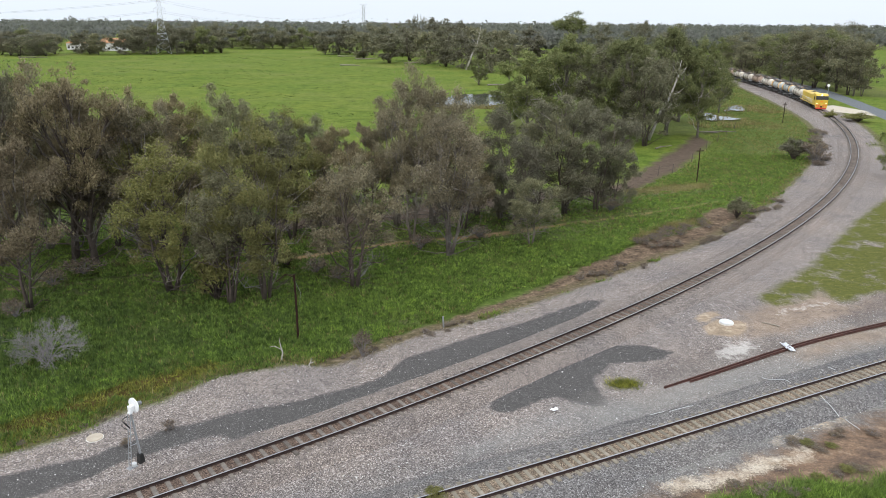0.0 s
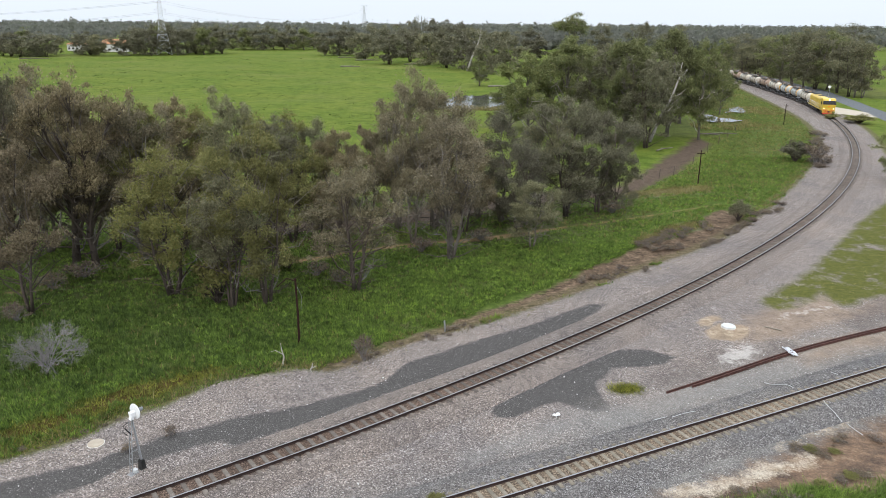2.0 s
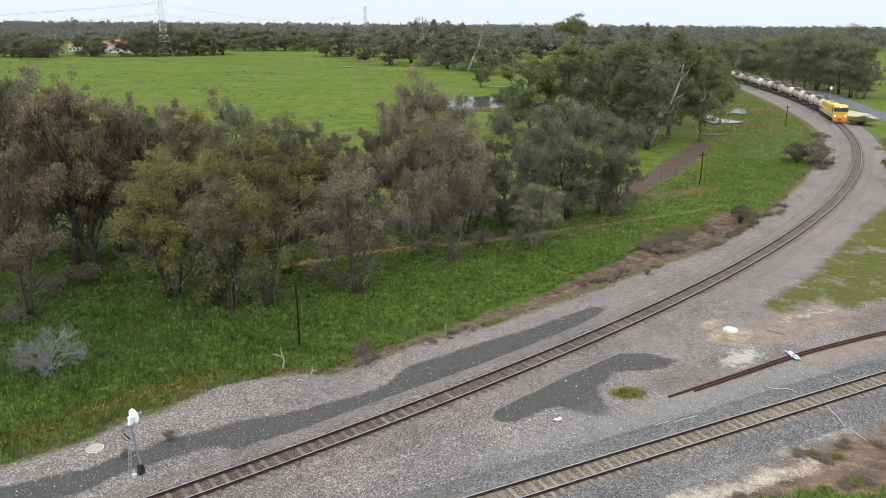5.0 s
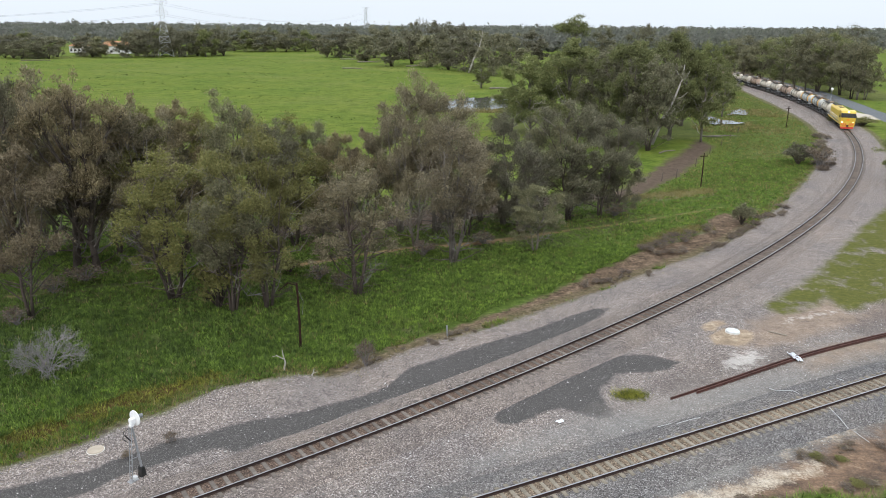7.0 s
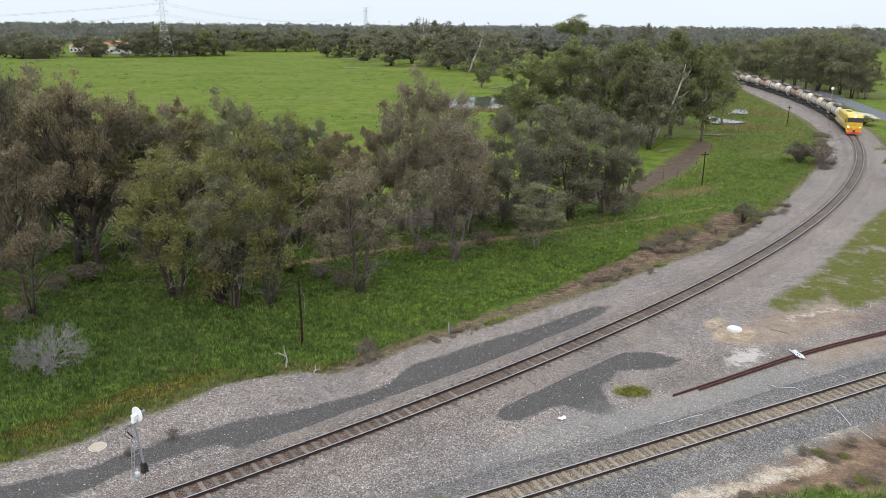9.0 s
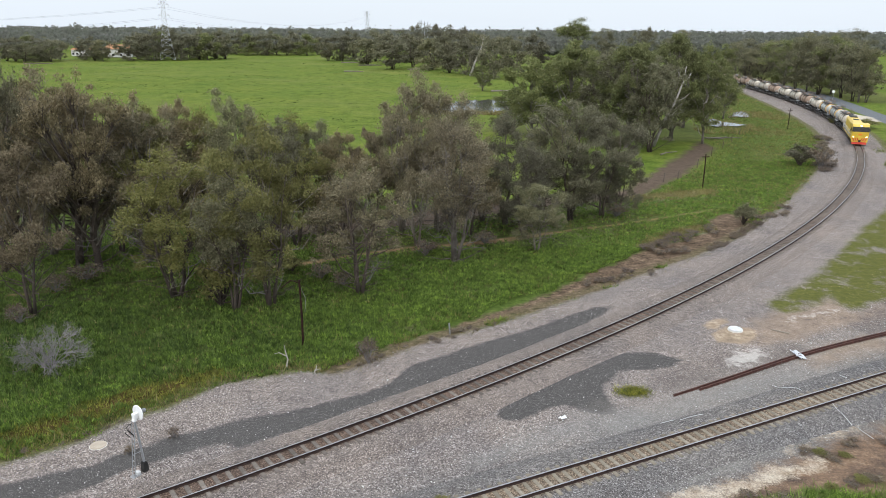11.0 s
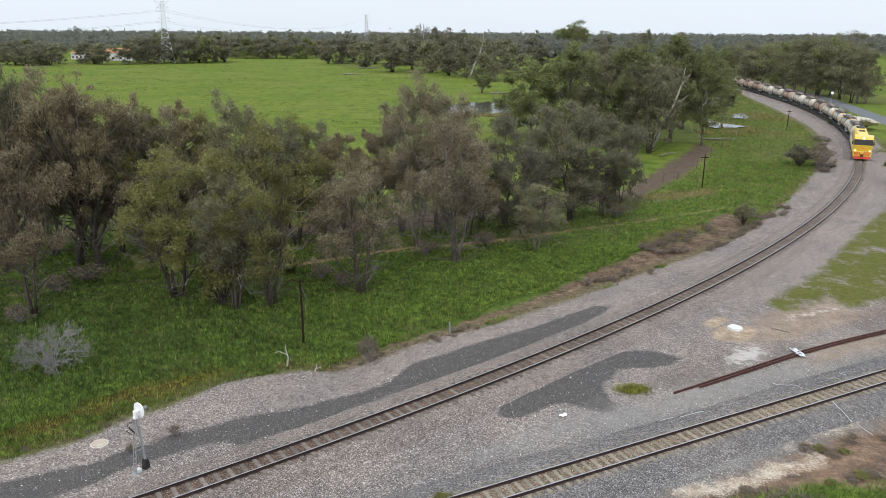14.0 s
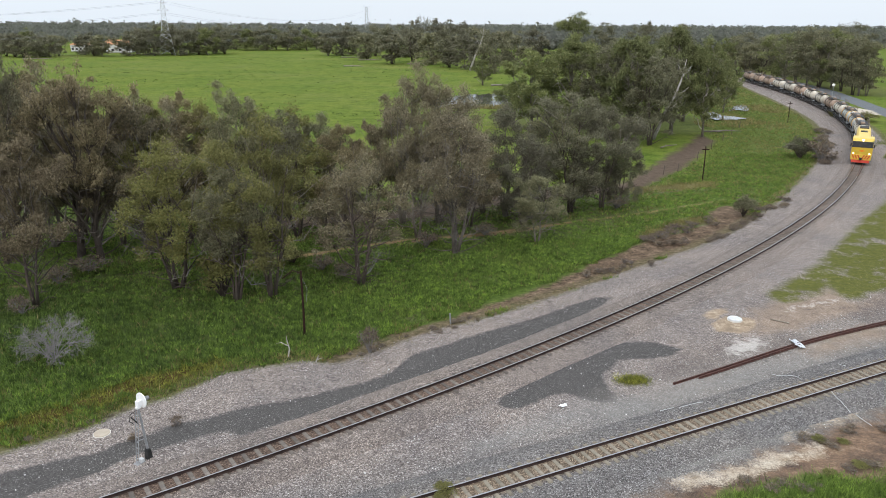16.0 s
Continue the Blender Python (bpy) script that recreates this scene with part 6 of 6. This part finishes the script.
def sheet(x, y, long, wide, turn, label):
    """A crumpled scrap of plastic sheet."""
    rng = np.random.default_rng(int(abs(y * 100)))
    g, n = Geo(), 9
    for i in range(n):
        for j in range(n):
            u, v = i / (n - 1) - 0.5, j / (n - 1) - 0.5
            e = 1 - 0.2 * abs(math.sin(5 * u + 3 * v))
            g.v.append((u * long * e + rng.normal(0, 0.03), v * wide * e + rng.normal(0, 0.03), 0.06 + abs(rng.normal(0, 0.05)) + 0.1 * (0.5 - abs(v))))
    g.f = [(i * n + j, i * n + j + 1, (i + 1) * n + j + 1, (i + 1) * n + j) for i in range(n - 1) for j in range(n - 1)]
    ob = tagged(new("plastic_sheet", g.mesh("plastic_sheet", M_SHEET if wide > 1 else M_WHITE)), label, "plastic sheet")
    sol = ob.modifiers.new("thickness", "SOLIDIFY")
    sol.thickness = 0.012
    ob.matrix_basis = pose(x, y, 0, 0, 0, turn)


sheet(24.2, 46.3, 0.55, 1.5, 5, "crumpled dull white plastic sheet draped over rusty rails")
sheet(6.6, 37.5, 0.5, 0.28, 40, "scrap of white plastic lying on gravel")
sheet(3.2, 41.0, 0.4, 0.3, 70, "small white plastic scrap beside the track")
sheet(9.0, 45.6, 0.9, 0.16, -15, "thin white plastic strip beside the track")


def plank(x, y, long, turn):
    ob = tagged(new("plank"), "weathered timber plank lying on sandy soil", "plank")
    ob.matrix_basis = pose(x, y, 0.02, 0, 0, turn)
    part("board", Geo().box(-long / 2, long / 2, -0.07, 0.07, 0, 0.05), M_SLEEPER_TAN, ob)


plank(24.8, 50.4, 1.3, -35)


def cord(pts, label):
    """A pale cord lying loosely on the stones."""
    rng = random.Random(int(pts[0][0] * 10))
    line = smooth([(x + rng.uniform(-0.12, 0.12), y + rng.uniform(-0.08, 0.08)) for x, y in pts], 2)
    ob = tagged(new("pale_cord"), label, "cord", "loose cords")
    pts = []
    for x, y in line:
        off = abs((y - 29.5) * math.cos(B_A) - (x - 1.7) * math.sin(B_A))
        pts.append((x, y, 0.05 + float(np.interp(off, [1.75, 2.5], [0.22, 0.0]))))
    part("strand", Geo().tube(pts, 0.016, 5), M_LID, ob)


cord([(12.0, 36.9), (12.8, 37.2)], "pale cord lying on grey gravel")
cord([(13.2, 37.1), (14.0, 37.5), (14.8, 37.7)], "pale cord lying on grey gravel")
cord([(20.6, 41.8), (20.9, 41.3), (21.6, 41.0), (21.9, 40.7)], "pale cord lying on gravel beside the track")
cord([(25.2, 42.9), (25.5, 42.5)], "short pale cord lying on gravel beside the track")
cord([(22.8, 39.2), (22.9, 38.2), (23.0, 37.0)], "pale cord lying across stones and soil")
cord([(23.1, 36.7), (23.2, 36.1), (23.3, 35.6)], "pale cord lying on sandy soil")


def log(x, y, long, turn, thick):
    ob = tagged(new("fallen_log"), "bleached fallen log lying in grass", "log", "fallen logs")
    ob.matrix_basis = pose(x, y, thick * 0.6, 0, 0, turn)
    g = Geo().tube([(-long / 2, 0, 0), (0, 0.1 * long, 0.02), (long / 2, 0, 0)], [thick, thick * 0.9, thick * 0.5], 7)
    g.tube([(0, 0.1 * long, 0), (0.2 * long, 0.3 * long, 0.35 * thick)], [thick * 0.6, thick * 0.25], 5)
    part("trunk", g, M_BARK_PALE, ob)


for lx, ly, ll, lt in [(-235.9, 428.7, 16.0, 10), (-47.2, 373.9, 10.0, -5), (-15.5, 398.2, 12.0, 15), (-45.0, 435.8, 14.0, 4), (-60.7, 468.6, 12.0, 0), (57.5, 150.8, 7.0, 5), (54.9, 149.9, 4.0, -20), (18.9, 262.4, 7.0, 10), (4.2, 406.1, 9.0, 30), (40.1, 131.1, 5.0, 40)]:
    log(lx, ly, ll, lt, 0.28 if ly > 250 else 0.13)
for lx, ly in [(20.0, 33.9), (20.3, 33.5), (21.0, 34.0), (19.8, 34.2), (19.1, 34.5), (20.7, 31.8), (21.2, 32.0), (21.4, 31.9), (20.0, 31.5), (16.4, 30.1), (17.0, 29.9), (17.8, 30.2), (16.1, 30.4), (15.5, 29.9), (23.9, 35.2), (22.3, 35.6), (21.7, 35.1), (18.9, 31.2), (14.5, 30.5)]:
    size = 0.22 + 0.25 * abs(math.sin(lx * 9))
    src = made_bush[1 if int(lx * 10) % 3 == 0 else 3]
    keep = src.scale.copy()
    src.scale = (1, 1, 1)
    copy_thing(src, pose(lx, ly, -0.04, 0, 0, lx * 50) @ Matrix.Diagonal((size * 2.4, size * 1.8, size * 0.7, 1)))
    src.scale = keep


# ---- movement ----
def front_at(t):
    return 199.5 - 3.85 * t - 0.084 * t * t


def motions():
    for thing, back, half in train:
        rows = []
        for k in range(17):
            s = front_at(k) + back
            x0, y0, a0 = curve_at(s - half)
            x1, y1, a1 = curve_at(s + half)
            rows.append((k, pose((x0 + x1) / 2, (y0 + y1) / 2, RAIL_TOP, 0, 0, math.degrees(math.atan2(y0 - y1, x0 - x1)))))
        walk(thing, rows)


motions()
